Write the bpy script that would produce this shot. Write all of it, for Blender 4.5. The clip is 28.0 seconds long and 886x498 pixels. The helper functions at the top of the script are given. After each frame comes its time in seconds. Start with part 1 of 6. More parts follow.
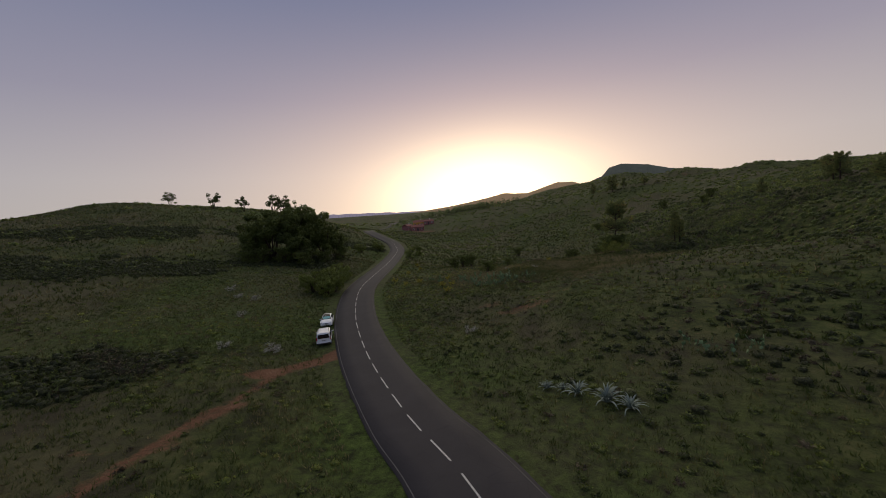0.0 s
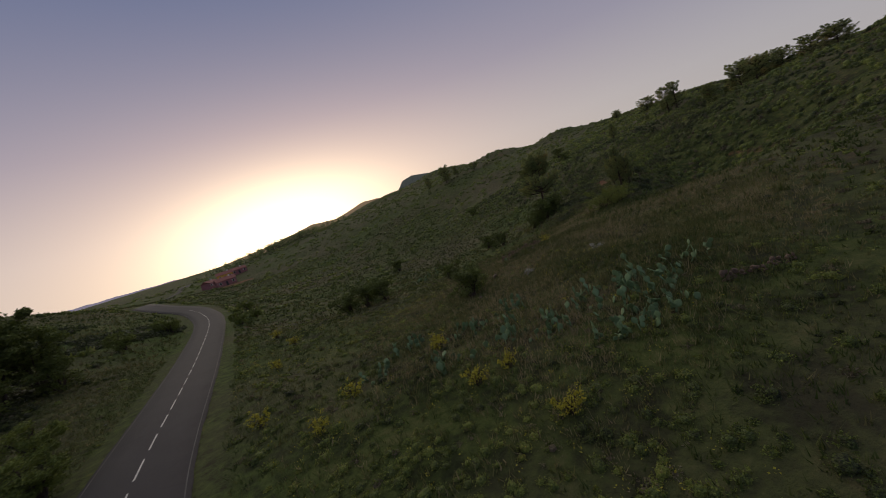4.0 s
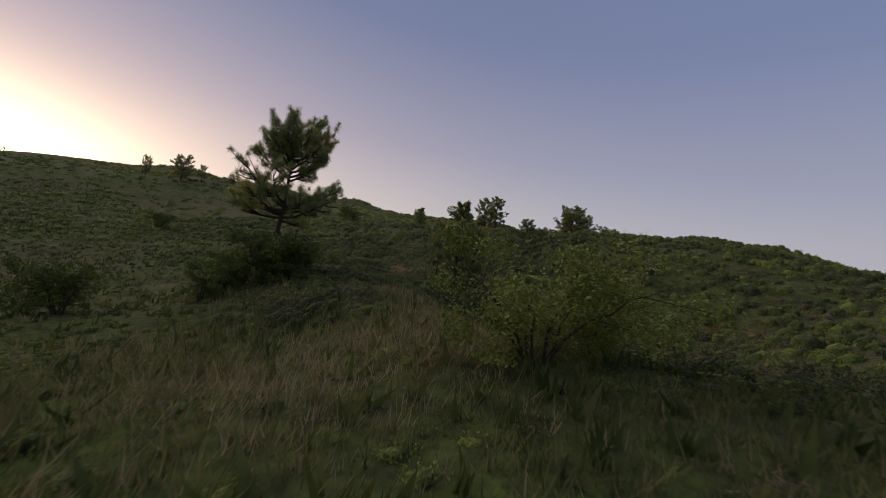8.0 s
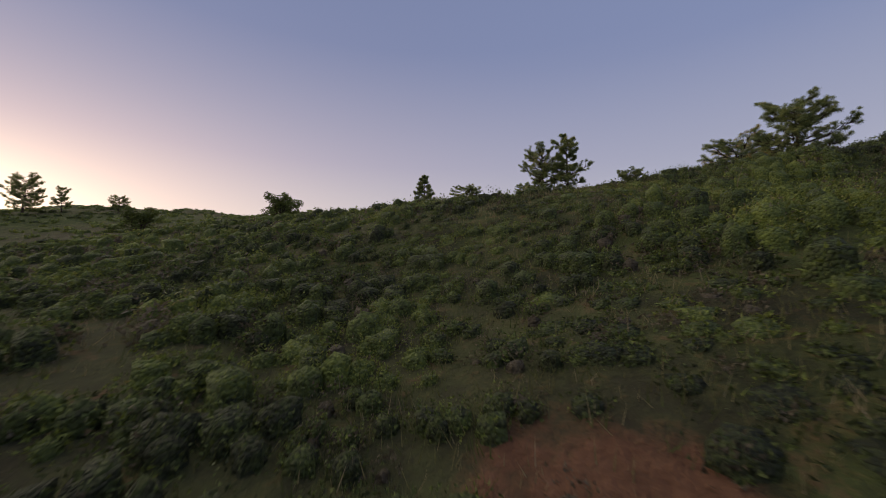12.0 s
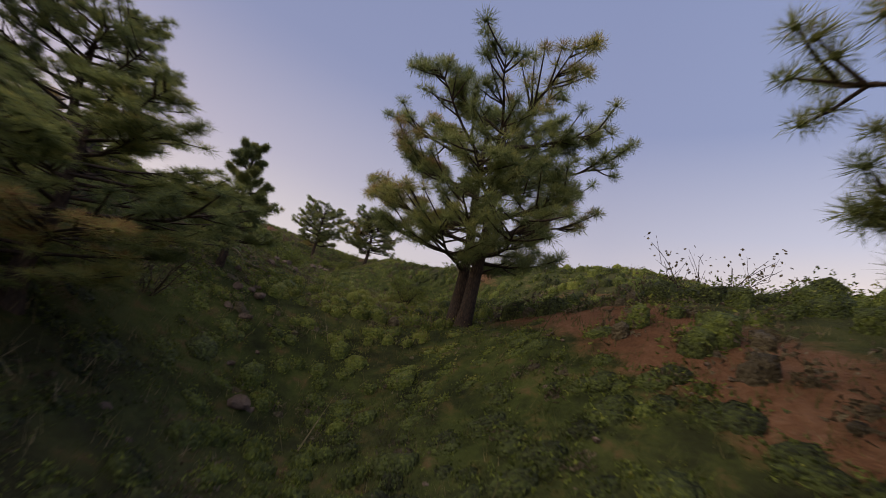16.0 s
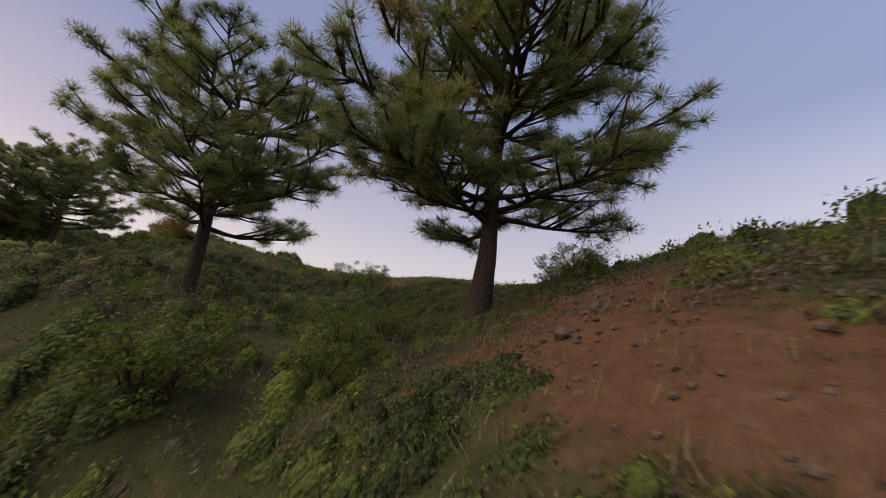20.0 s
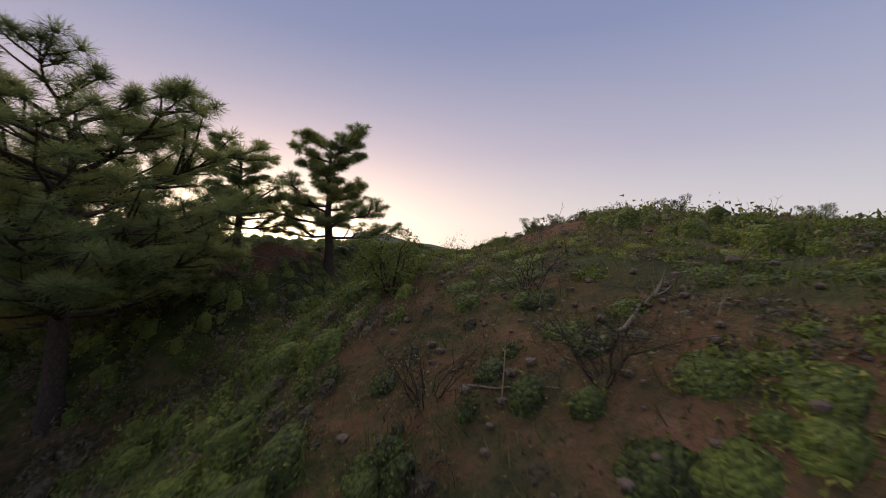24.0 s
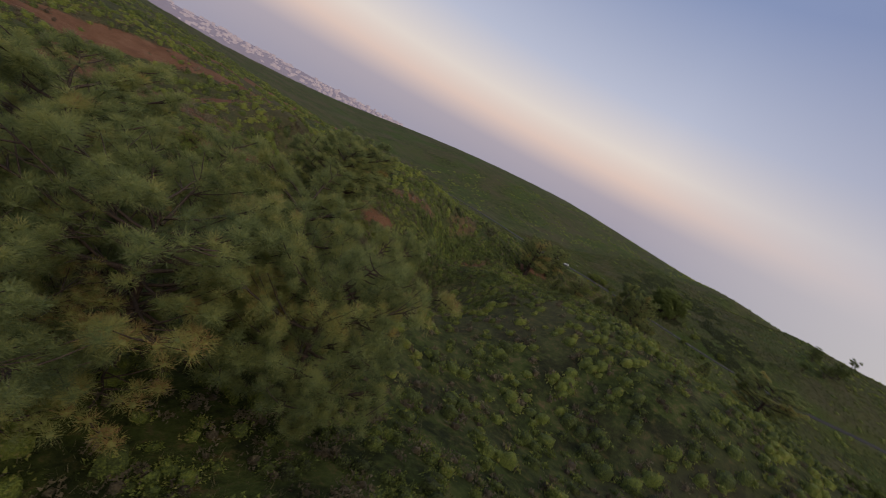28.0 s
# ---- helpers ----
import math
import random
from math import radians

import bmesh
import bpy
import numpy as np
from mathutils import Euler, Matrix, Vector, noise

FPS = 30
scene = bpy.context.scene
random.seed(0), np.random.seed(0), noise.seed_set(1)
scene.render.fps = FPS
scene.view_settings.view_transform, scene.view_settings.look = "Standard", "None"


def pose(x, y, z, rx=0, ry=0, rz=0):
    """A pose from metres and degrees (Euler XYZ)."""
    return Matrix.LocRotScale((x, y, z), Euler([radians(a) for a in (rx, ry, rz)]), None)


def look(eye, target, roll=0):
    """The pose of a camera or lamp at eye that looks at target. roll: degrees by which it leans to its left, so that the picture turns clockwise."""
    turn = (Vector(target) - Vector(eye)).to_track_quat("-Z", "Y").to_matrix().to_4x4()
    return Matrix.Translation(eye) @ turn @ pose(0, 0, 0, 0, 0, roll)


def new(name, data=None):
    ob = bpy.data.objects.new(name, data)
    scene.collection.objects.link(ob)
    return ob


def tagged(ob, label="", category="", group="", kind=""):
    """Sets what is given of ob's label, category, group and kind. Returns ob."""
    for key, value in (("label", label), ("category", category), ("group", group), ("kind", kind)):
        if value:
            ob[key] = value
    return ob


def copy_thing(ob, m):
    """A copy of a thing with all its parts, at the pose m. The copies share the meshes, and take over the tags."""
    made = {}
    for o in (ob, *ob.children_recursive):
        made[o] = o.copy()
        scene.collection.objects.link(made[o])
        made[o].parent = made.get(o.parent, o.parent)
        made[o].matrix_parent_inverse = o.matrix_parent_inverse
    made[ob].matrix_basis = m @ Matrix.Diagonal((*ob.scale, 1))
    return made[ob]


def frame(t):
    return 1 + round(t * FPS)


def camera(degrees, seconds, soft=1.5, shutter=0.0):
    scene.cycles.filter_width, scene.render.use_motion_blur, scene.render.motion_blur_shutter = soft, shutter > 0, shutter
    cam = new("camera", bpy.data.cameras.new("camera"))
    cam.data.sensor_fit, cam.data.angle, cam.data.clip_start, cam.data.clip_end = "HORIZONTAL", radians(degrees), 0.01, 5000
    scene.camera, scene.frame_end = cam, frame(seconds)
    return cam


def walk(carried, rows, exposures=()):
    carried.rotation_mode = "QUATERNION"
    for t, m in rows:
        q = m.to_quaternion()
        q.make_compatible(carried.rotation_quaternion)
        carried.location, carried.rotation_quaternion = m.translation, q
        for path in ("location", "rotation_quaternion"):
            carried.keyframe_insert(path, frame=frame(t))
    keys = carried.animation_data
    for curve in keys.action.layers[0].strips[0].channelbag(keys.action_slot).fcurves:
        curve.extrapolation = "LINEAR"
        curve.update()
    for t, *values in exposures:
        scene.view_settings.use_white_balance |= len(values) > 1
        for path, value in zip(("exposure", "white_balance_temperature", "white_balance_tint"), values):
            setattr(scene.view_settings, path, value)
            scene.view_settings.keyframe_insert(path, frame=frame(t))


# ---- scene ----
cam = camera(98.8, 28.0, soft=0.6, shutter=0.1)
EXPOSURES = [(0, 0.0, 6500, 10), (5, 0.0, 6500, 10), (7, 0.18, 6500, 10), (8, 0.28, 6500, 10), (10.5, 0.42, 6500, 10), (12, 0.5, 6600, 11), (14.5, 0.78, 7000, 14), (19, 0.78, 7000, 14), (21, 0.95, 7000, 14), (24, 0.72, 6700, 10), (25, 0.5, 6600, 9), (26, 0.85, 6700, 10), (28, 0.5, 6600, 10)]
PATH = [
    (0, (-0.30, 1.42, 12.32), (-2.44, 21.21, 10.41), -4.2),
    (0.5, (-2.01, 7.60, 11.68), (-4.70, 27.35, 9.99), -0.5),
    (1, (-3.67, 13.89, 11.05), (-6.18, 33.67, 9.48), 3.1),
    (1.5, (-5.40, 20.16, 10.46), (-7.41, 40.01, 9.07), 6.4),
    (2, (-7.26, 26.26, 9.90), (-9.02, 46.14, 8.53), 6.4),
    (2.5, (-9.14, 32.37, 9.34), (-11.11, 52.21, 7.81), 5.2),
    (3, (-11.06, 38.51, 8.87), (-11.17, 58.47, 7.67), -1.1),
    (3.5, (-12.64, 44.30, 8.52), (-9.19, 63.94, 6.92), -10.7),
    (4, (-13.33, 49.64, 8.23), (-6.21, 68.17, 5.81), -17.7),
    (4.5, (-12.79, 54.95, 7.73), (-1.43, 71.08, 4.45), -18.6),
    (5, (-10.41, 60.59, 6.75), (1.91, 76.07, 3.80), -17.5),
    (5.5, (-6.40, 66.25, 5.44), (7.11, 80.78, 2.97), -14.5),
    (6, (-1.46, 71.50, 4.18), (13.72, 84.36, 2.17), -10.0),
    (6.5, (3.91, 76.23, 3.18), (20.54, 87.25, 1.77), -4.0),
    (7, (9.31, 80.47, 2.45), (25.60, 92.06, 2.98), 6.0),
    (7.5, (14.73, 84.60, 2.03), (30.73, 96.52, 3.34), 13.0),
    (8, (20.17, 88.86, 2.08), (36.74, 100.04, 2.81), 9.6),
    (8.5, (25.45, 92.93, 2.41), (42.27, 103.73, 3.11), 10.0),
    (9, (30.20, 96.66, 2.51), (47.01, 107.48, 3.23), 10.5),
    (9.5, (34.44, 100.37, 2.30), (50.89, 111.74, 2.80), 10.5),
    (10, (38.83, 104.33, 2.01), (54.26, 117.06, 2.25), 15.5),
    (10.5, (43.81, 108.88, 1.75), (58.93, 121.96, 2.23), 15.9),
    (11, (49.13, 114.16, 1.71), (64.19, 127.30, 2.51), 15.9),
    (11.5, (54.20, 119.50, 1.94), (69.76, 132.02, 3.01), 11.2),
    (12, (59.08, 124.58, 2.21), (76.27, 134.70, 3.69), 0.5),
    (12.5, (64.05, 128.52, 2.73), (83.54, 132.86, 3.95), -11.9),
    (13, (68.64, 129.30, 4.03), (88.37, 126.13, 4.78), -14.3),
    (13.5, (72.73, 127.19, 5.94), (91.16, 119.47, 6.70), -10.2),
    (14, (76.77, 124.13, 7.74), (95.39, 116.87, 8.51), -1.5),
    (14.5, (82.28, 121.61, 8.95), (101.95, 118.19, 10.21), 9.5),
    (15, (90.23, 120.42, 9.69), (109.94, 118.16, 12.22), 20.1),
    (15.5, (98.47, 120.12, 10.49), (117.94, 116.75, 13.57), 16.1),
    (16, (105.96, 120.13, 11.30), (125.26, 115.92, 14.46), 13.0),
    (16.5, (113.74, 120.51, 11.91), (132.73, 114.79, 14.50), 0.9),
    (17, (121.60, 121.18, 12.66), (140.95, 116.58, 14.79), 3.3),
    (17.5, (128.83, 121.64, 13.54), (148.45, 118.39, 15.63), 4.1),
    (18, (135.65, 121.80, 14.06), (155.43, 119.66, 16.09), 11.1),
    (18.5, (142.59, 121.98, 14.16), (162.26, 119.43, 16.73), 9.8),
    (19, (149.72, 122.23, 14.37), (169.29, 119.24, 17.24), 10.0),
    (19.5, (156.44, 122.32, 14.76), (175.82, 118.55, 17.98), 6.6),
    (20, (162.68, 121.76, 15.16), (181.84, 117.68, 19.20), 6.6),
    (20.5, (169.52, 121.05, 16.00), (188.84, 116.76, 18.88), 2.0),
    (21, (175.94, 120.05, 17.17), (195.75, 121.96, 19.16), 8.6),
    (21.5, (181.81, 118.90, 18.20), (199.44, 128.32, 18.93), 13.2),
    (22, (187.37, 118.55, 19.14), (204.64, 128.63, 19.69), 16.6),
    (22.5, (192.69, 119.39, 19.87), (208.76, 131.27, 20.54), 15.5),
    (23, (197.22, 122.21, 20.20), (209.53, 137.95, 21.00), 11.6),
    (23.5, (200.51, 126.39, 20.47), (208.28, 144.80, 21.34), 6.7),
    (24, (202.60, 131.46, 20.99), (212.05, 149.07, 21.84), 0.8),
    (24.5, (204.32, 136.61, 21.56), (215.83, 152.95, 22.24), -4.2),
    (25, (206.64, 141.35, 21.89), (216.37, 158.81, 22.49), 2.3),
    (25.5, (209.29, 146.13, 22.06), (208.89, 166.13, 22.04), 11.4),
    (26, (210.62, 151.41, 22.54), (198.66, 167.41, 21.64), 9.8),
    (26.5, (209.54, 156.76, 23.64), (190.71, 162.75, 20.53), 13.4),
    (27, (206.38, 161.22, 25.27), (186.93, 159.90, 20.78), 15.0),
    (27.5, (201.97, 164.16, 27.23), (184.59, 155.82, 21.91), 16.6),
    (28, (197.00, 165.97, 29.38), (183.39, 152.13, 24.57), 28.3),
]
walk(cam, [(t, look(eye, target, roll)) for t, eye, target, roll in PATH], EXPOSURES)

# ---- light: after sunset, the sun just under the ridge along +y; a fill lamp is added ----
SUN_AZ = radians(1.0)
world = bpy.data.worlds.new("dusk_sky")
scene.world = world
world.use_nodes = True


def tree_of(owner):
    nt = owner.node_tree
    nt.nodes.clear()
    return nt


def node(nt, kind, **kw):
    n = nt.nodes.new(kind)
    for k, v in kw.items():
        if k.startswith("i_"):
            n.inputs[k[2:].replace("_", " ")].default_value = v
        else:
            setattr(n, k, v)
    return n


def ramp(nt, stops, src=None):
    r = nt.nodes.new("ShaderNodeValToRGB")
    e = r.color_ramp.elements
    while len(e) < len(stops):
        e.new(0.5)
    for el, (p, c) in zip(e, stops):
        el.position, el.color = p, (*c, 1) if len(c) == 3 else c
    if src is not None:
        nt.links.new(src, r.inputs[0])
    return r


def mathn(nt, op, a, b=None, c=None):
    m = nt.nodes.new("ShaderNodeMath")
    m.operation = op
    for i, v in enumerate((a, b, c)):
        if v is None:
            continue
        if isinstance(v, (int, float)):
            m.inputs[i].default_value = v
        else:
            nt.links.new(v, m.inputs[i])
    return m.outputs[0]


def mixc(nt, fac, a, b, blend="MIX"):
    m = nt.nodes.new("ShaderNodeMix")
    m.data_type, m.blend_type = "RGBA", blend
    for key, v in ((0, fac), (6, a), (7, b)):
        if isinstance(v, (int, float)):
            m.inputs[key].default_value = v
        elif isinstance(v, tuple):
            m.inputs[key].default_value = (*v, 1)
        else:
            nt.links.new(v, m.inputs[key])
    return m.outputs[2]


def build_sky():
    """A dusk sky: blue overhead, lilac lower down, a wide glow round the sunset and a dim rosy belt opposite."""
    nt = tree_of(world)
    L = nt.links.new
    tc = node(nt, "ShaderNodeTexCoord")
    sep = node(nt, "ShaderNodeSeparateXYZ")
    L(tc.outputs["Generated"], sep.inputs[0])
    elev = mathn(nt, "ARCSINE", sep.outputs[2])
    elev = mathn(nt, "DIVIDE", elev, 1.5708)
    base = ramp(nt, [(0.0, (0.42, 0.40, 0.38)), (0.07, (0.385, 0.38, 0.40)), (0.18, (0.255, 0.26, 0.345)), (0.35, (0.145, 0.175, 0.29)), (1.0, (0.075, 0.105, 0.215))], elev)
    # away from the sunset: grey-blue haze at the horizon, then a rosy belt, then blue
    anti = ramp(nt, [(0.0, (0.33, 0.325, 0.36)), (0.045, (0.35, 0.34, 0.375)), (0.09, (0.34, 0.335, 0.39)), (0.16, (0.265, 0.28, 0.365)), (0.32, (0.155, 0.19, 0.315)), (1.0, (0.09, 0.13, 0.26))], elev)
    # angle from the sunset in azimuth
    az = mathn(nt, "ARCTAN2", sep.outputs[0], sep.outputs[1])
    az = mathn(nt, "SUBTRACT", az, float(SUN_AZ))
    azn = mathn(nt, "DIVIDE", mathn(nt, "ABSOLUTE", az), 3.14159)
    back = ramp(nt, [(0.28, (0, 0, 0)), (0.62, (1, 1, 1))], azn)
    col = mixc(nt, back.outputs[0], base.outputs[0], anti.outputs[0])
    # opposite the sunset: the earth's grey-lilac shadow, a peach band above it, then blue
    belt = ramp(nt, [(0.0, (0.25, 0.235, 0.29)), (0.04, (0.29, 0.26, 0.30)), (0.075, (0.50, 0.39, 0.35)), (0.11, (0.52, 0.47, 0.44)), (0.18, (0.335, 0.36, 0.455)), (0.32, (0.165, 0.21, 0.345)), (1.0, (0.095, 0.14, 0.28))], elev)
    off = mathn(nt, "DIVIDE", mathn(nt, "ABSOLUTE", mathn(nt, "SUBTRACT", az, 0.35)), 3.14159)
    far_side = ramp(nt, [(0.58, (0, 0, 0)), (0.76, (1, 1, 1))], off)
    col = mixc(nt, far_side.outputs[0], col, belt.outputs[0])
    # glow: a bright core low in the sky, a warm skirt and a wide rosy veil
    e1 = mathn(nt, "MULTIPLY", mathn(nt, "SUBTRACT", elev, 0.015), 1.5708)

    def bell(wide, tall):
        a2 = mathn(nt, "POWER", mathn(nt, "DIVIDE", az, wide), 2)
        e2 = mathn(nt, "POWER", mathn(nt, "DIVIDE", e1, tall), 2)
        return mathn(nt, "EXPONENT", mathn(nt, "MULTIPLY", mathn(nt, "ADD", a2, e2), -1.0))

    glow = mixc(nt, 1.0, mixc(nt, 1.0, mixc(nt, bell(0.21, 0.115), (0, 0, 0), (1.5, 1.25, 0.70)), mixc(nt, bell(0.42, 0.21), (0, 0, 0), (0.60, 0.36, 0.17)), "ADD"), mixc(nt, bell(0.85, 0.34), (0, 0, 0), (0.26, 0.15, 0.085)), "ADD")
    col = mixc(nt, 1.0, col, glow, "ADD")
    bg = node(nt, "ShaderNodeBackground")
    L(col, bg.inputs[0])
    bg.inputs[1].default_value = 1.0
    out = node(nt, "ShaderNodeOutputWorld")
    L(bg.outputs[0], out.inputs[0])


build_sky()
# wide warm fill lamp, added 43 degrees up the sunset side to brighten the ground
sun_data = bpy.data.lights.new("dusk_fill_sun", "SUN")
sun_data.energy, sun_data.angle, sun_data.color = 1.3, radians(90), (1.0, 0.87, 0.60)
sun = new("dusk_fill_sun", sun_data)
sun.matrix_world = look((0, 0, 0), (-math.sin(SUN_AZ), -math.cos(SUN_AZ), -0.95))
scene.view_settings.exposure = 0.0


# ---- materials ----
def coords(nt, scale=1.0):
    g = node(nt, "ShaderNodeNewGeometry")
    m = node(nt, "ShaderNodeVectorMath", operation="SCALE")
    nt.links.new(g.outputs["Position"], m.inputs[0])
    m.inputs["Scale"].default_value = scale
    return m.outputs[0]


def noise_of(nt, vec, scale, detail=4.0, rough=0.6):
    n = node(nt, "ShaderNodeTexNoise")
    nt.links.new(vec, n.inputs["Vector"])
    n.inputs["Scale"].default_value, n.inputs["Detail"].default_value, n.inputs["Roughness"].default_value = scale, detail, rough
    return n.outputs[0]


def finish(mat, nt, color, rough=0.9, bump=None, strength=0.4, dist=0.05, metal=0.0, spec=0.3, trans=0.0):
    b = node(nt, "ShaderNodeBsdfPrincipled")
    for key, v in (("Base Color", color), ("Roughness", rough), ("Metallic", metal), ("Specular IOR Level", spec)):
        if isinstance(v, tuple):
            b.inputs[key].default_value = (*v, 1)
        elif isinstance(v, (int, float)):
            b.inputs[key].default_value = v
        else:
            nt.links.new(v, b.inputs[key])
    if bump is not None:
        bn = node(nt, "ShaderNodeBump")
        nt.links.new(bump, bn.inputs["Height"])
        bn.inputs["Strength"].default_value, bn.inputs["Distance"].default_value = strength, dist
        nt.links.new(bn.outputs[0], b.inputs["Normal"])
    out = node(nt, "ShaderNodeOutputMaterial")
    if trans > 0:
        tr = node(nt, "ShaderNodeBsdfTranslucent")
        if isinstance(color, tuple):
            tr.inputs[0].default_value = (*color, 1)
        else:
            nt.links.new(color, tr.inputs[0])
        mx = node(nt, "ShaderNodeMixShader")
        mx.inputs[0].default_value = trans
        nt.links.new(b.outputs[0], mx.inputs[1])
        nt.links.new(tr.outputs[0], mx.inputs[2])
        nt.links.new(mx.outputs[0], out.inputs[0])
    else:
        nt.links.new(b.outputs[0], out.inputs[0])
    return mat


def material(name):
    m = bpy.data.materials.new(name)
    m.use_nodes = True
    return m, tree_of(m)


def plain(name, color, rough=0.6, metal=0.0, spec=0.5, grain=0.12, scale=9.0, bump=0.0):
    """A surface with slight cloudy variation and fine grain."""
    m, nt = material(name)
    v = coords(nt)
    big, fine = noise_of(nt, v, scale * 0.15), noise_of(nt, v, scale * 4)
    both = mathn(nt, "ADD", mathn(nt, "MULTIPLY", big, 0.6), mathn(nt, "MULTIPLY", fine, 0.4))
    r = ramp(nt, [(0.25, tuple(c * (1 - grain) for c in color)), (0.75, tuple(min(1, c * (1 + grain)) for c in color))], both)
    return finish(m, nt, r.outputs[0], rough, fine if bump else None, bump, 0.01, metal, spec)


def leafy(name, stops, trans=0.3, rough=0.7, spec=0.25, grain=0.0):
    """Leaves: colour from the tint attribute, each plant's own tone plus painted light and shade, varied leaf by leaf;
    grain adds small leaves as relief.
    """
    m, nt = material(name)
    at = node(nt, "ShaderNodeAttribute", attribute_name="tint")
    g = node(nt, "ShaderNodeNewGeometry")
    v = coords(nt)
    clump = noise_of(nt, v, 5.0, 3)
    t = mathn(nt, "ADD", mathn(nt, "MULTIPLY", at.outputs["Fac"], 0.9), mathn(nt, "MULTIPLY", mathn(nt, "SUBTRACT", clump, 0.45), 0.4))
    if not grain:
        t = mathn(nt, "ADD", t, mathn(nt, "MULTIPLY", mathn(nt, "SUBTRACT", g.outputs["Random Per Island"], 0.4), 0.25))
        r = ramp(nt, stops, t)
        return finish(m, nt, r.outputs[0], rough, trans=trans, spec=spec)
    vo = node(nt, "ShaderNodeTexVoronoi")
    nt.links.new(v, vo.inputs["Vector"])
    vo.inputs["Scale"].default_value = grain
    fine = noise_of(nt, v, grain * 2.2, 2, 0.7)
    t = mathn(nt, "ADD", t, mathn(nt, "MULTIPLY", mathn(nt, "SUBTRACT", vo.outputs["Color"], 0.5), 0.42))
    t = mathn(nt, "SUBTRACT", t, mathn(nt, "MULTIPLY", mathn(nt, "SUBTRACT", fine, 0.5), 0.5))
    r = ramp(nt, stops, t)
    hgt = mathn(nt, "SUBTRACT", mathn(nt, "MULTIPLY", fine, 0.6), vo.outputs["Distance"])
    return finish(m, nt, r.outputs[0], rough, hgt, 1.0, 0.09, trans=trans, spec=spec)


def bark_material():
    m, nt = material("pine_bark")
    v = coords(nt)
    st = node(nt, "ShaderNodeMapping")
    st.inputs["Scale"].default_value = (1, 1, 0.35)
    nt.links.new(v, st.inputs[0])
    vo = node(nt, "ShaderNodeTexVoronoi", feature="DISTANCE_TO_EDGE")
    nt.links.new(st.outputs[0], vo.inputs["Vector"])
    vo.inputs["Scale"].default_value = 14
    n = noise_of(nt, v, 3.0)
    r = ramp(nt, [(0.0, (0.018, 0.012, 0.010)), (0.12, (0.075, 0.048, 0.036)), (0.5, (0.14, 0.085, 0.062))], vo.outputs[0])
    c = mixc(nt, n, r.outputs[0], (0.06, 0.052, 0.048))
    return finish(m, nt, c, 0.95, vo.outputs[0], 0.8, 0.03, spec=0.1)


def ground_material():
    """Dry and green grass, scrub litter and bare red earth; the share of bare earth is an attribute of the sheet."""
    m, nt = material("hillside_ground")
    v = coords(nt)
    big, mid, fine = noise_of(nt, v, 0.035, 4), noise_of(nt, v, 0.35, 5), noise_of(nt, v, 5.0, 6, 0.7)
    tex = noise_of(nt, v, 1.6, 6, 0.75)
    grass = ramp(nt, [(0.36, (0.012, 0.014, 0.007)), (0.45, (0.028, 0.036, 0.012)), (0.54, (0.060, 0.078, 0.020)), (0.65, (0.110, 0.104, 0.042))], mathn(nt, "ADD", mathn(nt, "MULTIPLY", tex, 0.5), mathn(nt, "MULTIPLY", mid, 0.5)))
    lush = ramp(nt, [(0.36, (0.018, 0.024, 0.009)), (0.64, (0.080, 0.118, 0.026))], tex)
    ga = node(nt, "ShaderNodeAttribute", attribute_name="lush")
    c = mixc(nt, ga.outputs["Fac"], grass.outputs[0], lush.outputs[0])
    dry = ramp(nt, [(0.42, (0, 0, 0)), (0.62, (0.6, 0.6, 0.6))], big)
    c = mixc(nt, dry.outputs[0], c, (0.085, 0.07, 0.045))
    soil = ramp(nt, [(0.25, (0.060, 0.030, 0.019)), (0.5, (0.148, 0.074, 0.043)), (0.78, (0.26, 0.155, 0.105))], mathn(nt, "ADD", mathn(nt, "MULTIPLY", fine, 0.5), mathn(nt, "MULTIPLY", mid, 0.5)))
    sa = node(nt, "ShaderNodeAttribute", attribute_name="soil")
    k = mathn(nt, "ADD", sa.outputs["Fac"], mathn(nt, "MULTIPLY", mathn(nt, "SUBTRACT", tex, 0.5), 0.9))
    mask = ramp(nt, [(0.40, (0, 0, 0)), (0.62, (1, 1, 1))], k)
    c = mixc(nt, mask.outputs[0], c, soil.outputs[0])
    h = mathn(nt, "ADD", fine, mathn(nt, "MULTIPLY", tex, 1.5))
    return finish(m, nt, c, 0.95, h, 0.9, 0.12, spec=0.1)


def asphalt_material():
    m, nt = material("worn_asphalt")
    v = coords(nt)
    grit, patch = noise_of(nt, v, 60, 3), noise_of(nt, v, 0.5, 5)
    vo = node(nt, "ShaderNodeTexVoronoi", feature="DISTANCE_TO_EDGE")
    nt.links.new(v, vo.inputs["Vector"])
    vo.inputs["Scale"].default_value = 0.45
    crack = ramp(nt, [(0.0, (0.55, 0.55, 0.55)), (0.012, (1, 1, 1))], vo.outputs[0])
    r = ramp(nt, [(0.3, (0.021, 0.019, 0.022)), (0.7, (0.037, 0.033, 0.037))], mathn(nt, "ADD", mathn(nt, "MULTIPLY", grit, 0.5), mathn(nt, "MULTIPLY", patch, 0.5)))
    c = mixc(nt, 0.5, r.outputs[0], crack.outputs[0], "MULTIPLY")
    return finish(m, nt, c, 0.85, grit, 0.5, 0.01, spec=0.3)


def paint_material():
    m, nt = material("worn_road_paint")
    v = coords(nt)
    r = ramp(nt, [(0.35, (0.12, 0.115, 0.11)), (0.5, (0.50, 0.49, 0.46)), (0.8, (0.62, 0.61, 0.58))], noise_of(nt, v, 9, 6, 0.8))
    return finish(m, nt, r.outputs[0], 0.7, spec=0.3)


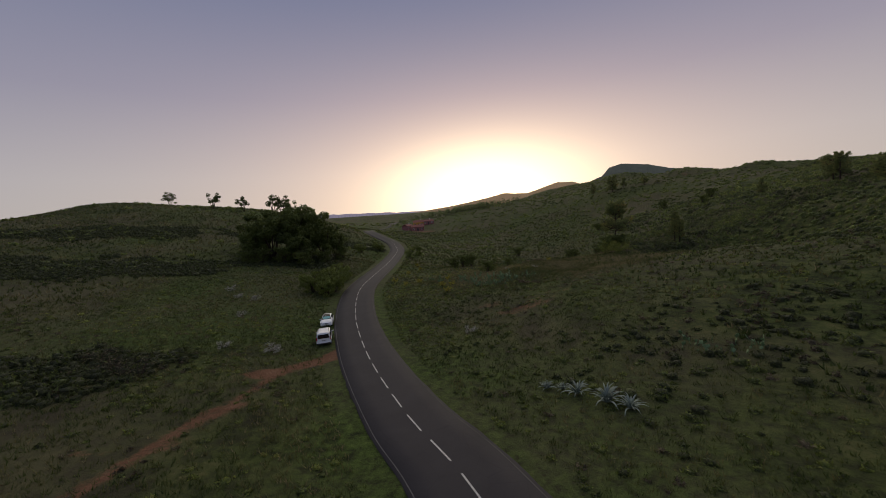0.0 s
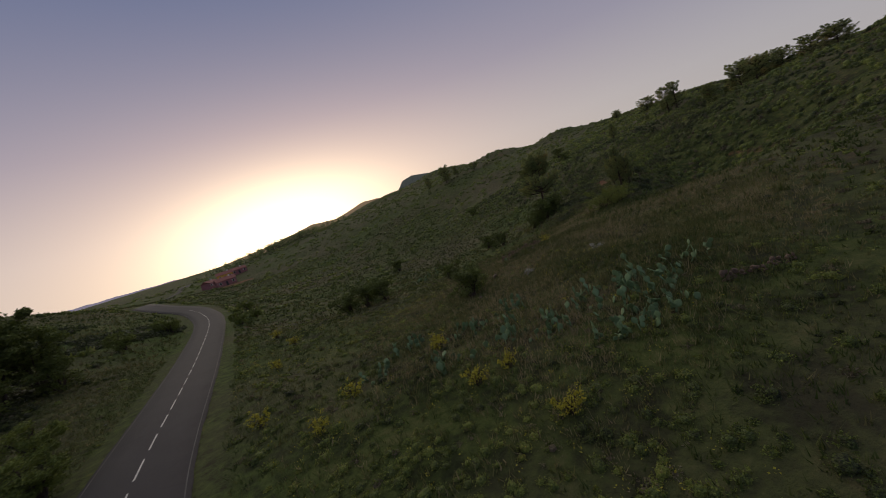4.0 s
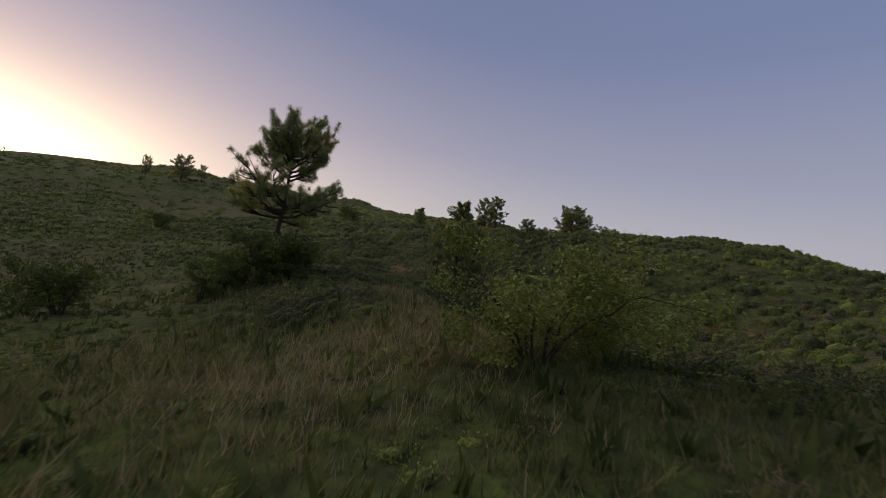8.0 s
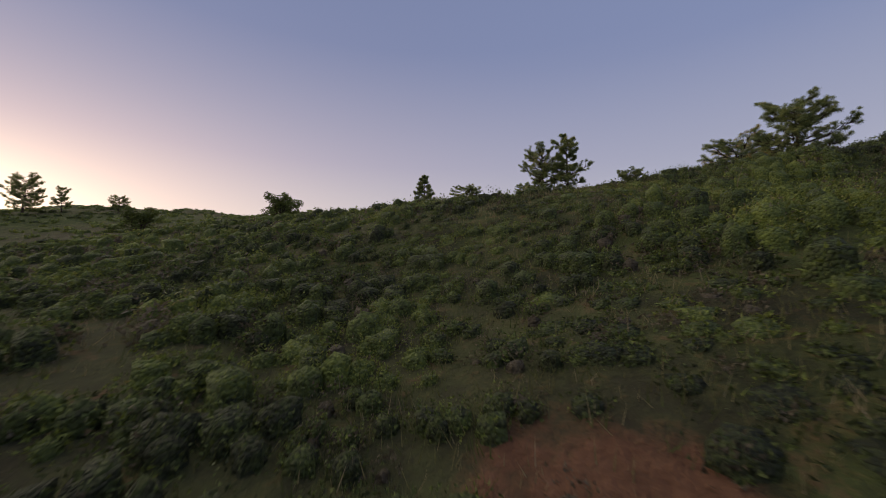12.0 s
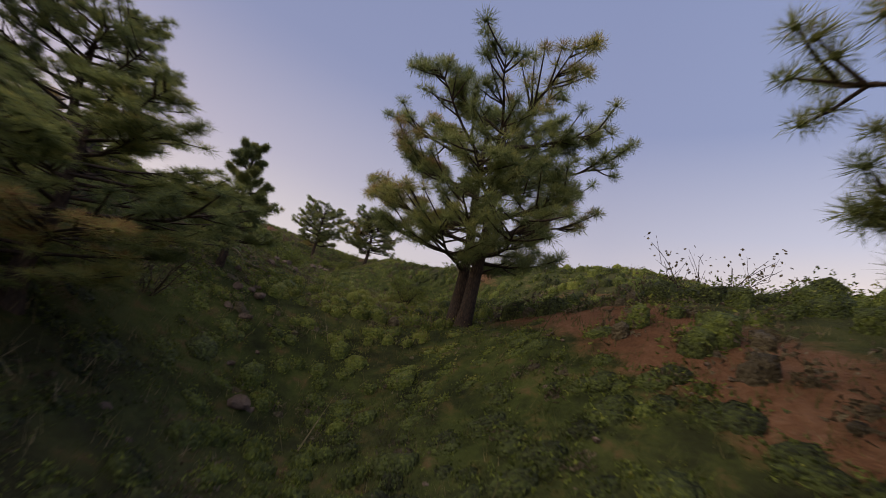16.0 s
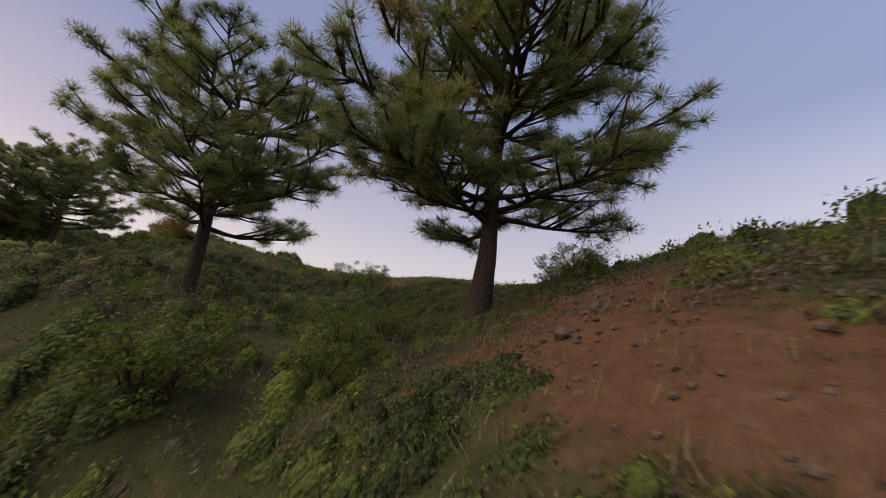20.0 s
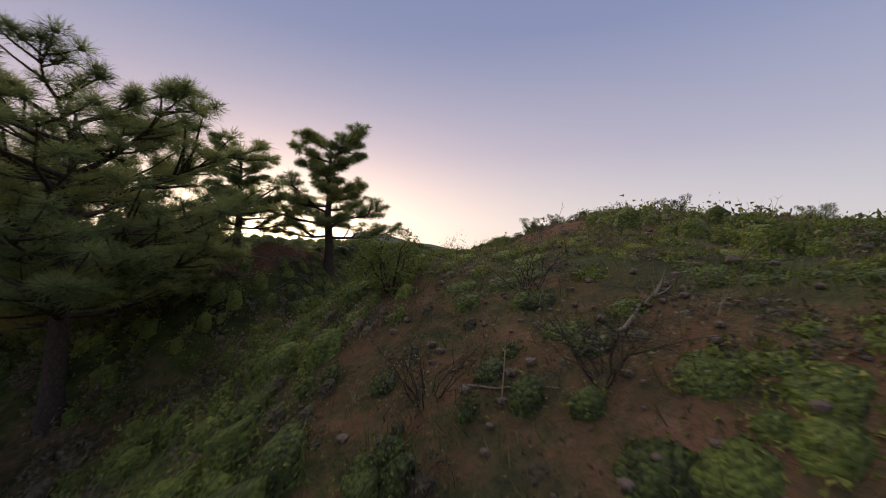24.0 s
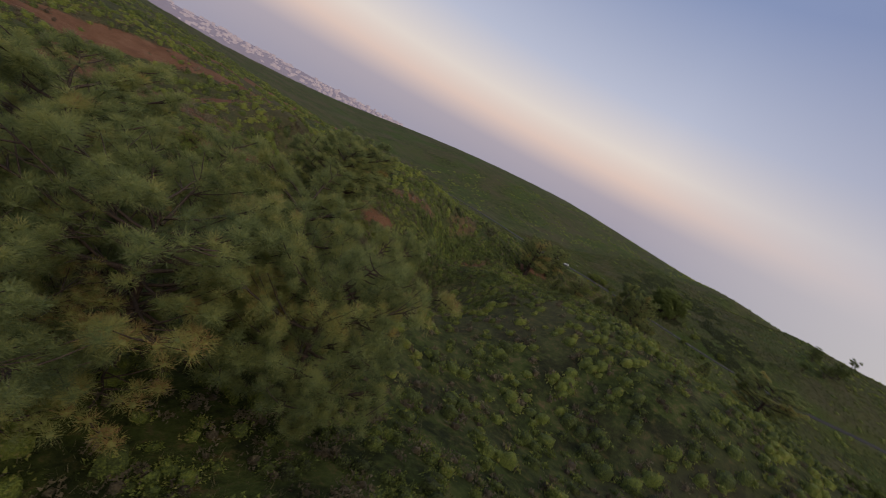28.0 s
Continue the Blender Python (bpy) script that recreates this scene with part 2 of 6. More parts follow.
def rock_material(name, lo, hi):
    m, nt = material(name)
    v = coords(nt)
    a, b = noise_of(nt, v, 1.2, 6, 0.7), noise_of(nt, v, 9, 5, 0.7)
    r = ramp(nt, [(0.3, lo), (0.7, hi)], mathn(nt, "ADD", mathn(nt, "MULTIPLY", a, 0.5), mathn(nt, "MULTIPLY", b, 0.5)))
    oi = node(nt, "ShaderNodeObjectInfo")
    c = mixc(nt, mathn(nt, "MULTIPLY", oi.outputs["Random"], 0.45), r.outputs[0], (0.12, 0.085, 0.07))
    return finish(m, nt, c, 0.95, mathn(nt, "ADD", b, mathn(nt, "MULTIPLY", a, 1.5)), 1.0, 0.10, spec=0.15)


def hill_material(name, lo, hi, scale):
    m, nt = material(name)
    v = coords(nt)
    r = ramp(nt, [(0.35, lo), (0.65, hi)], noise_of(nt, v, scale, 6, 0.7))
    return finish(m, nt, r.outputs[0], 1.0, spec=0.0)


GROUND, ASPHALT, PAINT, BARK = ground_material(), asphalt_material(), paint_material(), bark_material()
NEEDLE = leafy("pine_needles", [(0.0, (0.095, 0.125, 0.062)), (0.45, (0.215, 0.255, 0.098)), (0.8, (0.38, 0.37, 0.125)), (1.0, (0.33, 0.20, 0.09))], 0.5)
SCRUB = leafy("scrub_leaves", [(0.0, (0.028, 0.033, 0.014)), (0.35, (0.100, 0.128, 0.036)), (0.65, (0.188, 0.232, 0.046)), (0.88, (0.275, 0.292, 0.060)), (1.0, (0.34, 0.29, 0.11))], 0.2, grain=15.0)
DRYLEAF = leafy("dry_brush", [(0.0, (0.07, 0.056, 0.036)), (0.5, (0.15, 0.122, 0.078)), (1.0, (0.26, 0.215, 0.14))], 0.2, grain=15.0)
GRASS = leafy("grass_blades", [(0.0, (0.030, 0.052, 0.012)), (0.4, (0.072, 0.092, 0.024)), (0.7, (0.155, 0.140, 0.060)), (1.0, (0.32, 0.26, 0.155))], 0.35)
YELLOW = leafy("yellow_blossom", [(0.0, (0.20, 0.19, 0.03)), (1.0, (0.52, 0.46, 0.05))], 0.3)
PALE = leafy("pale_blossom", [(0.0, (0.22, 0.22, 0.19)), (1.0, (0.48, 0.47, 0.43))], 0.3)
DEADWOOD = plain("weathered_dead_wood", (0.20, 0.165, 0.13), 0.9, grain=0.35, scale=20, spec=0.1)
STONE = rock_material("brown_stone", (0.080, 0.056, 0.047), (0.27, 0.205, 0.170))
WALLSTONE = rock_material("field_stone", (0.10, 0.068, 0.050), (0.24, 0.17, 0.125))
CACTUS = plain("cactus_skin", (0.125, 0.190, 0.085), 0.6, grain=0.35, scale=5, spec=0.3)
AGAVE = plain("agave_leaf", (0.19, 0.235, 0.20), 0.55, grain=0.2, scale=6, spec=0.4)


# ---- mesh helpers ----
def mesh_of(name, verts, faces, mat, tints=None, smooth=False):
    me = bpy.data.meshes.new(name)
    verts, faces = np.asarray(verts, np.float32), np.asarray(faces, np.int32)
    k = faces.shape[1]
    me.vertices.add(len(verts))
    me.vertices.foreach_set("co", verts.ravel())
    me.loops.add(faces.size)
    me.loops.foreach_set("vertex_index", faces.ravel())
    me.polygons.add(len(faces))
    me.polygons.foreach_set("loop_start", np.arange(0, faces.size, k, dtype=np.int32))
    me.polygons.foreach_set("use_smooth", np.full(len(faces), smooth))
    me.materials.append(mat)
    if tints is not None:
        at = me.attributes.new("tint", "FLOAT", "POINT")
        at.data.foreach_set("value", np.asarray(tints, np.float32))
    me.update(calc_edges=True)
    return me


def thing(name, label, category, at=(0, 0, 0), group="", kind=""):
    ob = new(name)
    ob.location = at
    return tagged(ob, label, category, group, kind)


def part(name, me, parent, label=""):
    ob = new(name, me)
    ob.parent = parent
    return tagged(ob, label) if label else ob


def bm_mesh(name, bm, mat, smooth=False):
    me = bpy.data.meshes.new(name)
    bm.to_mesh(me)
    bm.free()
    me.materials.append(mat)
    if smooth:
        me.polygons.foreach_set("use_smooth", [True] * len(me.polygons))
    return me


class Soup:
    """Triangles gathered piece by piece."""

    def __init__(self):
        self.v, self.f, self.t, self.n = [], [], [], 0

    def add(self, v, f, t):
        v = np.asarray(v, np.float32).reshape(-1, 3)
        self.v.append(v)
        self.f.append(np.asarray(f, np.int32).reshape(-1, 3) + self.n)
        self.t.append(np.broadcast_to(np.asarray(t, np.float32), (len(v),)))
        self.n += len(v)

    def mesh(self, name, mat, smooth=False):
        return mesh_of(name, np.concatenate(self.v), np.concatenate(self.f), mat, np.concatenate(self.t), smooth)


def unit(a):
    return a / (np.linalg.norm(a, axis=-1, keepdims=True) + 1e-9)


def tube(points, radii, sides=6):
    """A tapered tube along points, closed at its end."""
    pts, n = np.asarray(points, float), len(points)
    ahead = unit(np.gradient(pts, axis=0))
    ref = np.where(np.abs(ahead[:, 2:3]) > 0.9, np.array([[1.0, 0, 0]]), np.array([[0, 0, 1.0]]))
    a = unit(np.cross(ahead, ref))
    b = np.cross(ahead, a)
    ang = np.linspace(0, 2 * np.pi, sides, endpoint=False)
    ring = a[:, None] * np.cos(ang)[None, :, None] + b[:, None] * np.sin(ang)[None, :, None]
    v = (pts[:, None] + ring * np.asarray(radii)[:, None, None]).reshape(-1, 3)
    f = []
    for i in range(n - 1):
        for j in range(sides):
            p, q = i * sides + j, i * sides + (j + 1) % sides
            f += [(p, q, q + sides), (p, q + sides, p + sides)]
    return v, f


def blades(rng, base, way, length, width, bend=0.25):
    """One thin pointed triangle a blade, from base along way."""
    n = len(base)
    side = unit(np.cross(way, rng.normal(size=(n, 3)))) * width[:, None] * 0.5
    tip = base + way * length[:, None]
    tip[:, 2] -= bend * length * rng.random(n)
    v = np.stack([base - side, base + side, tip], 1).reshape(-1, 3)
    return v, np.arange(3 * n).reshape(-1, 3)


def leaves(rng, centre, way, size):
    """Diamond leaves of two triangles that face roughly along way."""
    n = len(centre)
    up = unit(np.cross(way, rng.normal(size=(n, 3))))
    side = np.cross(way, up)
    a, b = up * size[:, None] * 0.62, side * size[:, None] * 0.40
    v = np.stack([centre - a, centre + b, centre + a, centre - b], 1).reshape(-1, 3)
    i = np.arange(n)[:, None] * 4
    return v, np.concatenate([i + [0, 1, 2], i + [0, 2, 3]], 0)


# ---- the lie of the land: heights fitted to the camera's view of the skylines, joined by a thin-plate surface ----
# x, y, height in metres
VALLEY = [(4, 0, 0.6), (-13, 38, -1.2), (-25, 82, -0.3), (-31, 130, -0.8), (2, 62, 0.2), (0, 170, -7.2)]
WEST_HILL = [(-40, 190, -1.1), (-53, 270, 1.1), (-45, 30, 2.2), (-50, 90, 2.5), (-60, 140, 6.9), (-75, 60, 5.4), (-90, 110, 11.7), (-100, 20, 7.8), (-120, 150, 21.4), (-97, 178, 17.9), (-152, 175, 24.8), (-90, 225, 9.5), (-200, 110, 19.5), (-190, 230, 22.2), (-140, 290, 11.8), (-50, -40, 4.2), (-140, -40, 16.4), (-75, 170, 11.9), (-220, 0, 22.3), (-177.4, -19.9, 19.9), (-207.4, 98.4, 26.1), (-176.6, 184.3, 25.6), (-182.5, 9.1, 19.2), (-196.3, 75.7, 22.1), (-159.1, 147.8, 26.4), (-175.7, 214.8, 26.6), (-190.2, 279.9, 10.3), (-146.1, 266.7, 9.6)]
SPUR = [(12, -60, -0.1), (22, 30, 0.4), (12, 87, 0.1), (28, 96, -0.6), (40, 106, -1.1), (45, 80, 1.5), (60, 125, -0.6), (36, 118, -3.5), (15, 115, -4.5), (20, 230, -2.7), (60, 50, 5.5), (25, 150, -7.2), (70, 190, 4.4), (60, 300, 15.4), (60, -40, 0.1)]
HILLSIDE = [(75, 70, 7.8), (84, 122, 9.2), (100, 118, 9.3), (100, 30, 10.8), (91.5, 160.7, 9.0), (98.8, 149.7, 10.0), (90.2, 135.3, 8.0), (73.9, 121.9, 4.5), (78.5, 118.3, 4.7), (90.1, 83, 11.0), (76.7, 105.5, 6.3), (84.5, 153.6, 8.3), (78.2, 132, 6.2), (81.7, 73.5, 8.4), (86.7, 106, 10.0), (87.4, 115, 9.5), (82.4, 97.6, 7.8), (95.9, 70.4, 9.9)]
GULLY = [(118, 122, 10.5), (138, 160, 18.6), (110, 195, 15.6), (145, 122, 12.8), (148, 108, 15.9), (125, 100, 14.1), (150, 70, 15.9), (150, -30, 13.7), (126, 140, 16.4), (123.4, 265.4, 22.6), (158.6, 87.7, 16.8), (148, 80.1, 18.1), (138, 73.4, 17.4), (116.2, 292.6, 27.4), (110.5, 156.3, 11.9), (126.7, 63.7, 13.9), (138.8, 297.9, 30.2), (116.9, 65.8, 12.8), (138.9, 88, 20.5), (130, 83.7, 16.5), (113.8, 141.9, 11.7), (154.6, 137.9, 16.7), (154.6, 135.3, 12.4), (150.8, 140.8, 17.7), (121, 81.1, 15.3), (123.8, 77.4, 16.8), (112.5, 144.8, 14.3), (155.2, 252.9, 25.8), (140.7, 279.2, 22.5)]
UPLAND_SOUTH = [(164, 122, 13.2), (182, 128, 17.3), (200, 124, 19.5), (250, 100, 24.5), (200, 70, 20.2), (250, 10, 21.2), (174.6, 96.5, 22.0), (163.3, 93.1, 16.5), (224.4, 119.9, 19.5), (187.1, 109.6, 17.8), (215.8, 123.8, 12.9), (222.7, 67.8, 19.7), (193, 64.8, 20.9), (235.7, 86.7, 19.9), (251.1, 123, 19.9), (191.2, 117.1, 18.7), (168.2, 100.3, 15.0), (233.9, 120.1, 21.4), (205.9, 108.8, 20.3), (197.3, 97.8, 17.4), (233.5, 117.5, 19.9), (172.9, 106.6, 8.0), (189.7, 87.5, 15.2), (243.3, 55.5, 20.2), (203.5, 119.4, 18.7), (205.5, 118.1, 16.2), (203.8, 79.1, 17.2), (223, 128, 21.6)]
HILLTOP = [(206, 148, 18.5), (200, 170, 21.0), (170, 160, 14.8), (190, 210, 25.4), (212.4, 238.7, 24.3), (174.7, 272.8, 24.0), (201.3, 236.8, 26.1), (163.9, 237.2, 23.6), (217.4, 289.5, 28.8), (214.7, 182.2, 23.9), (171.6, 223.1, 23.5), (204.1, 213, 24.2), (220.3, 147.3, 23.8), (187.3, 249.5, 23.3), (184.3, 250.6, 29.0), (220.7, 137.4, 22.1), (218.1, 174.8, 20.6), (165.2, 251.3, 32.4), (195.5, 286.5, 26.3), (219.3, 223.9, 25.2), (221.2, 240.8, 25.8), (183, 202.6, 22.5), (197.1, 272.6, 26.4), (206.7, 190.1, 22.0)]
UPLAND_NORTH = [(222.6, 193.1, 21.5), (226.6, 184.6, 23.9), (232.6, 156.2, 21.2), (228, 135.4, 22.3), (230.7, 180, 21.4), (226.3, 163.1, 24.0), (225.5, 155.5, 16.2), (238.2, 191.9, 22.3), (237.4, 192.2, 24.8), (245.1, 266.4, 27.8), (251.8, 185.5, 24.7), (242, 159.7, 22.3), (246.9, 205.9, 23.6), (246.4, 192.3, 22.3), (239.7, 137.3, 18.5), (254.1, 217.4, 24.0), (240.9, 185.2, 23.3), (234, 219.5, 25.9), (239.3, 139.2, 23.7), (231.6, 222.5, 25.5), (259.3, 208.9, 23.9), (228.3, 211, 24.7)]
RIM = [(320, 200, 25.0), (330, 80, 22.8), (100, 400, 30.3), (280, 370, 30.5), (420, -80, 27.3), (420, 420, 29.4), (200, -150, 19.7), (93.4, 304.6, 21.3), (154, 340.8, 29.7), (124.4, 374.5, 38.0), (153.9, 324.7, 32.2), (99.6, 343, 24.9), (65.6, 394.5, 20.2), (129.8, 326, 29.3), (104.8, 361.5, 27.7), (172.1, 380.9, 32.0), (61.8, 440.8, 25.9), (68.1, 422.4, 23.8), (110.4, 388.9, 31.5), (106.4, 369.3, 27.1), (216, 300.6, 32.4), (146.5, 324.4, 25.3), (149.9, 317.8, 36.4), (64.2, 460.6, 24.0), (120, 407.8, 33.0), (71.1, 456.3, 29.7), (228, 302.5, 28.9), (91.3, -238.4, 6.5), (62.3, 358.7, 18.2), (128.1, 301.9, 24.9), (192.2, 314.3, 28.7), (193.8, 300.4, 26.3), (268.8, 241.2, 24.9), (271.5, 116.6, 20.5)]
FAR_RIM = [(-75, 340, 6.0), (0, 380, 15.0), (-250, 330, 11.2), (-100, 420, 4.9), (-330, 150, 16.6), (-330, -100, 34.3), (0, -150, 2.1), (52.7, 365.3, 18.2), (-98.2, -130, 23.2), (47.5, -224.4, 9.8)]
MEADOW = [(-0.6, 81.6, -0.8), (3.9, 76.2, 0.3), (8.4, 70.9, 1.7), (5.0, 86.0, -0.7), (9.3, 80.5, 1.0), (13.6, 74.9, -0.5), (19.0, 79.1, 0.5), (15.9, 94.4, -1.9), (20.2, 88.9, 0.1), (24.5, 83.3, 0.1), (21.2, 98.5, -1.8), (29.7, 87.4, 0.8), (25.7, 102.1, -2.3), (34.7, 91.3, -0.3), (29.8, 105.6, -2.6), (34.4, 100.4, 1.2), (39.1, 95.1, -3.2), (34.1, 109.5, -1.5)]
LOWER_GULLY = [(43.5, 99.1, -3.2), (39.0, 113.9, 0.1), (43.8, 108.9, -0.3), (48.6, 103.8, -0.9), (44.1, 119.1, -2.6), (49.1, 114.2, -1.2), (54.1, 109.3, 1.5), (49.1, 124.3, -1.8), (54.2, 119.5, -0.7), (59.3, 114.7, 1.8), (54.4, 129.7, -0.8), (63.8, 119.4, 0.7), (61.0, 134.8, 1.0), (64.0, 128.5, 1.1), (67.1, 122.2, 3.0), (69.7, 136.2, 3.4), (68.6, 129.3, 2.0), (72.7, 127.2, 4.4)]
TURN = [(84.1, 128.4, 6.9), (90.9, 127.4, 2.3), (90.2, 120.4, 6.8), (98.6, 127.1, 10.3), (98.3, 113.1, 11.8), (105.8, 127.1, 12.3), (106.0, 120.1, 8.5), (106.1, 113.1, 11.4), (113.3, 127.5, 12.6), (113.7, 120.5, 7.6), (114.2, 113.5, 13.3), (121.1, 128.2, 13.5), (122.1, 114.2, 11.2), (128.5, 128.6, 13.6), (128.8, 121.6, 10.5), (129.1, 114.6, 11.4), (135.5, 128.8, 6.5), (135.7, 121.8, 13.4)]
MID_GULLY = [(135.8, 114.8, 8.2), (142.4, 129.0, 14.2), (142.8, 115.0, 5.0), (149.6, 129.2, 15.2), (149.7, 122.2, 10.9), (149.9, 115.2, 11.2), (157.0, 129.3, 9.0), (156.7, 122.3, 13.8), (156.5, 115.3, 15.9), (164.6, 128.7, 5.5), (162.3, 114.9, 16.3), (171.8, 126.9, 17.5), (170.0, 120.1, 14.1), (168.2, 113.3, 18.1), (177.4, 125.3, 11.6), (176.1, 118.4, 14.8), (174.9, 111.5, 19.7), (181.8, 117.9, 17.9)]
UPPER_GULLY = [(181.6, 110.9, 16.3), (186.4, 125.1, 14.0), (195.4, 112.9, 18.9), (192.6, 127.4, 16.0), (206.6, 122.9, 14.8), (196.0, 133.9, 20.2), (202.6, 131.5, 16.4), (209.2, 129.0, 23.4), (197.8, 139.3, 14.7), (204.3, 136.6, 19.9), (210.8, 134.0, 21.0), (200.4, 144.6, 16.2), (206.6, 141.3, 21.6), (212.8, 138.1, 22.3), (215.8, 143.6, 22.4), (203.6, 151.6, 24.6), (210.6, 151.4, 16.2), (217.6, 151.2, 23.7)]
CREST = [(209.5, 156.8, 25.5), (216.0, 159.5, 8.7), (201.5, 156.2, 17.9), (206.4, 161.2, 17.6), (211.3, 166.2, 16.4), (202.0, 164.2, 16.2), (205.1, 170.4, 21.4), (194.6, 159.4, 19.5), (197.0, 166.0, 22.2), (30.0, 130.0, -5.6), (60.0, 160.0, 1.6), (85.0, 200.0, 6.3), (40.0, 190.0, -2.6), (75.0, 150.0, 4.8), (130.0, 110.0, 12.4), (90.0, 95.0, 9.9), (70.0, 80.0, 4.2), (100.0, 60.0, 9.4)]
TOP = [(123.0, 201.0, 16.6), (60.0, 100.0, -3.4), (150.0, 95.0, 19.4), (160.0, 160.0, 19.5), (120.0, 170.0, 14.0)]
SPOTS = np.array(VALLEY + WEST_HILL + SPUR + HILLSIDE + GULLY + UPLAND_SOUTH + HILLTOP + UPLAND_NORTH + RIM + FAR_RIM + MEADOW + LOWER_GULLY + TURN + MID_GULLY + UPPER_GULLY + CREST + TOP, float)


def plate(d2):
    return 0.5 * d2 * np.log(d2 + 1e-9)


def solve_plate():
    c, n = SPOTS[:, :2] / 100, len(SPOTS)
    k = np.zeros((n + 3, n + 3))
    k[:n, :n] = plate(((c[:, None] - c[None]) ** 2).sum(-1)) + np.diag(np.where((SPOTS[:, 1] > 190) | (SPOTS[:, 0] > 232), 2.5e-2, 2e-3))
    k[:n, n:] = np.c_[np.ones(n), c]
    k[n:, :n] = k[:n, n:].T
    return np.linalg.solve(k, np.r_[SPOTS[:, 2], 0, 0, 0])


PLATE = solve_plate()
HASH = np.random.default_rng(5).random((256, 256))


def vnoise(x, y, s):
    """Smooth value noise with cells of s metres, 0 to 1."""
    x, y = np.asarray(x, float) / s, np.asarray(y, float) / s
    i, j = np.floor(x).astype(int), np.floor(y).astype(int)
    u, v = x - i, y - j
    u, v = u * u * (3 - 2 * u), v * v * (3 - 2 * v)
    g = lambda a, b: HASH[a % 256, b % 256]
    return (g(i, j) * (1 - u) + g(i + 1, j) * u) * (1 - v) + (g(i, j + 1) * (1 - u) + g(i + 1, j + 1) * u) * v


def smooth(a, b, x):
    t = np.clip((np.asarray(x, float) - a) / (b - a), 0, 1)
    return t * t * (3 - 2 * t)


def base_height(x, y):
    x, y = np.atleast_1d(np.asarray(x, float)), np.atleast_1d(np.asarray(y, float))
    out = np.zeros(x.shape)
    p = np.c_[x.ravel(), y.ravel()] / 100
    q = np.clip(p, (-3.6, -1.8), (4.5, 4.6))
    flat = out.ravel()
    for s in range(0, len(p), 20000):
        b = q[s:s + 20000]
        d = ((b[:, None] - SPOTS[None, :, :2] / 100) ** 2).sum(-1)
        flat[s:s + 20000] = np.c_[plate(d), np.ones(len(b)), b] @ PLATE
    z = flat.reshape(x.shape)
    away = np.hypot(np.maximum(0, np.maximum(-330 - x, x - 430)), np.maximum(0, np.maximum(-170 - y, y - 440)))
    plain_z = 8 + 14 * vnoise(x, y, 420) - 0.07 * np.maximum(0, -y - 250) - 0.03 * np.maximum(0, np.abs(x) - 600)
    w = smooth(0, 420, away)
    return z * (1 - w) + np.maximum(plain_z, -190) * w


ROAD = np.array([(60, -140), (34, -70), (17, -28), (7.0, 0), (-1.3, 17.2), (-5.7, 24.2), (-11.2, 34.3), (-15.2, 42.9), (-18.0, 49.9), (-21.0, 59.3), (-23.3, 69.5), (-25.5, 89.0), (-27.6, 106.0), (-31.4, 134.0), (-35.5, 152.0), (-42.0, 170.0), (-54.0, 190.0), (-66.0, 215.0), (-72.0, 245.0), (-74.0, 290.0), (-80.0, 350.0)])


def densify(pts, step):
    """A smooth line through pts at even steps."""
    p = np.vstack([2 * pts[0] - pts[1], pts, 2 * pts[-1] - pts[-2]])
    out = []
    for i in range(1, len(p) - 2):
        n = 24
        t = np.linspace(0, 1, n, endpoint=False)[:, None]
        a, b, c, d = p[i - 1], p[i], p[i + 1], p[i + 2]
        out.append(0.5 * (2 * b + (c - a) * t + (2 * a - 5 * b + 4 * c - d) * t**2 + (3 * b - a - 3 * c + d) * t**3))
    q = np.vstack([*out, p[-2:-1]])
    s = np.r_[0, np.cumsum(np.hypot(*np.diff(q, axis=0).T))]
    even = np.arange(0, s[-1], step)
    return np.c_[np.interp(even, s, q[:, 0]), np.interp(even, s, q[:, 1])]


LINE = densify(ROAD, 1.0)
LINE_Z = np.convolve(np.pad(base_height(LINE[:, 0], LINE[:, 1]), 12, mode="edge"), np.ones(25) / 25, mode="valid")


def road_gap(x, y):
    """Distance to the middle of the road and the road's height there."""
    p = np.c_[np.ravel(x), np.ravel(y)]
    near = np.full(len(p), 999.0)
    z = np.zeros(len(p))
    some = np.flatnonzero((p[:, 0] > -70) & (p[:, 0] < 80) & (p[:, 1] > -160) & (p[:, 1] < 370))
    for s in range(0, len(some), 8000):
        k = some[s:s + 8000]
        d = np.hypot(p[k, None, 0] - LINE[None, :, 0], p[k, None, 1] - LINE[None, :, 1])
        near[k], z[k] = d.min(1), LINE_Z[d.argmin(1)]
    return near.reshape(np.shape(x)), z.reshape(np.shape(x))


# bare ground: x, y, half length, half width, turn in degrees, strength
VALLEY_BARE = [(-17.0, 35.6, 3.6, 1.3, 50, 0.9), (-19.6, 31.5, 2.8, 1.6, 60, 0.85), (-19.0, 27, 4.5, 0.7, 95, 0.55), (-19.8, 22, 3.5, 0.6, 75, 0.55), (-18.2, 22.5, 4, 0.4, 80, 0.5), (-23.4, 19.4, 3, 0.7, 20, 0.5), (-15.3, 37.5, 2.2, 1.0, 65, 0.6), (-0.4, 52, 3, 1.2, 20, 0.5), (4, 49.5, 5, 2.0, 20, 0.5), (9, 55, 6, 2.0, 30, 0.4), (14, 62, 5, 1.2, 10, 0.4), (-41, 262, 10, 4, 30, 1.0)]
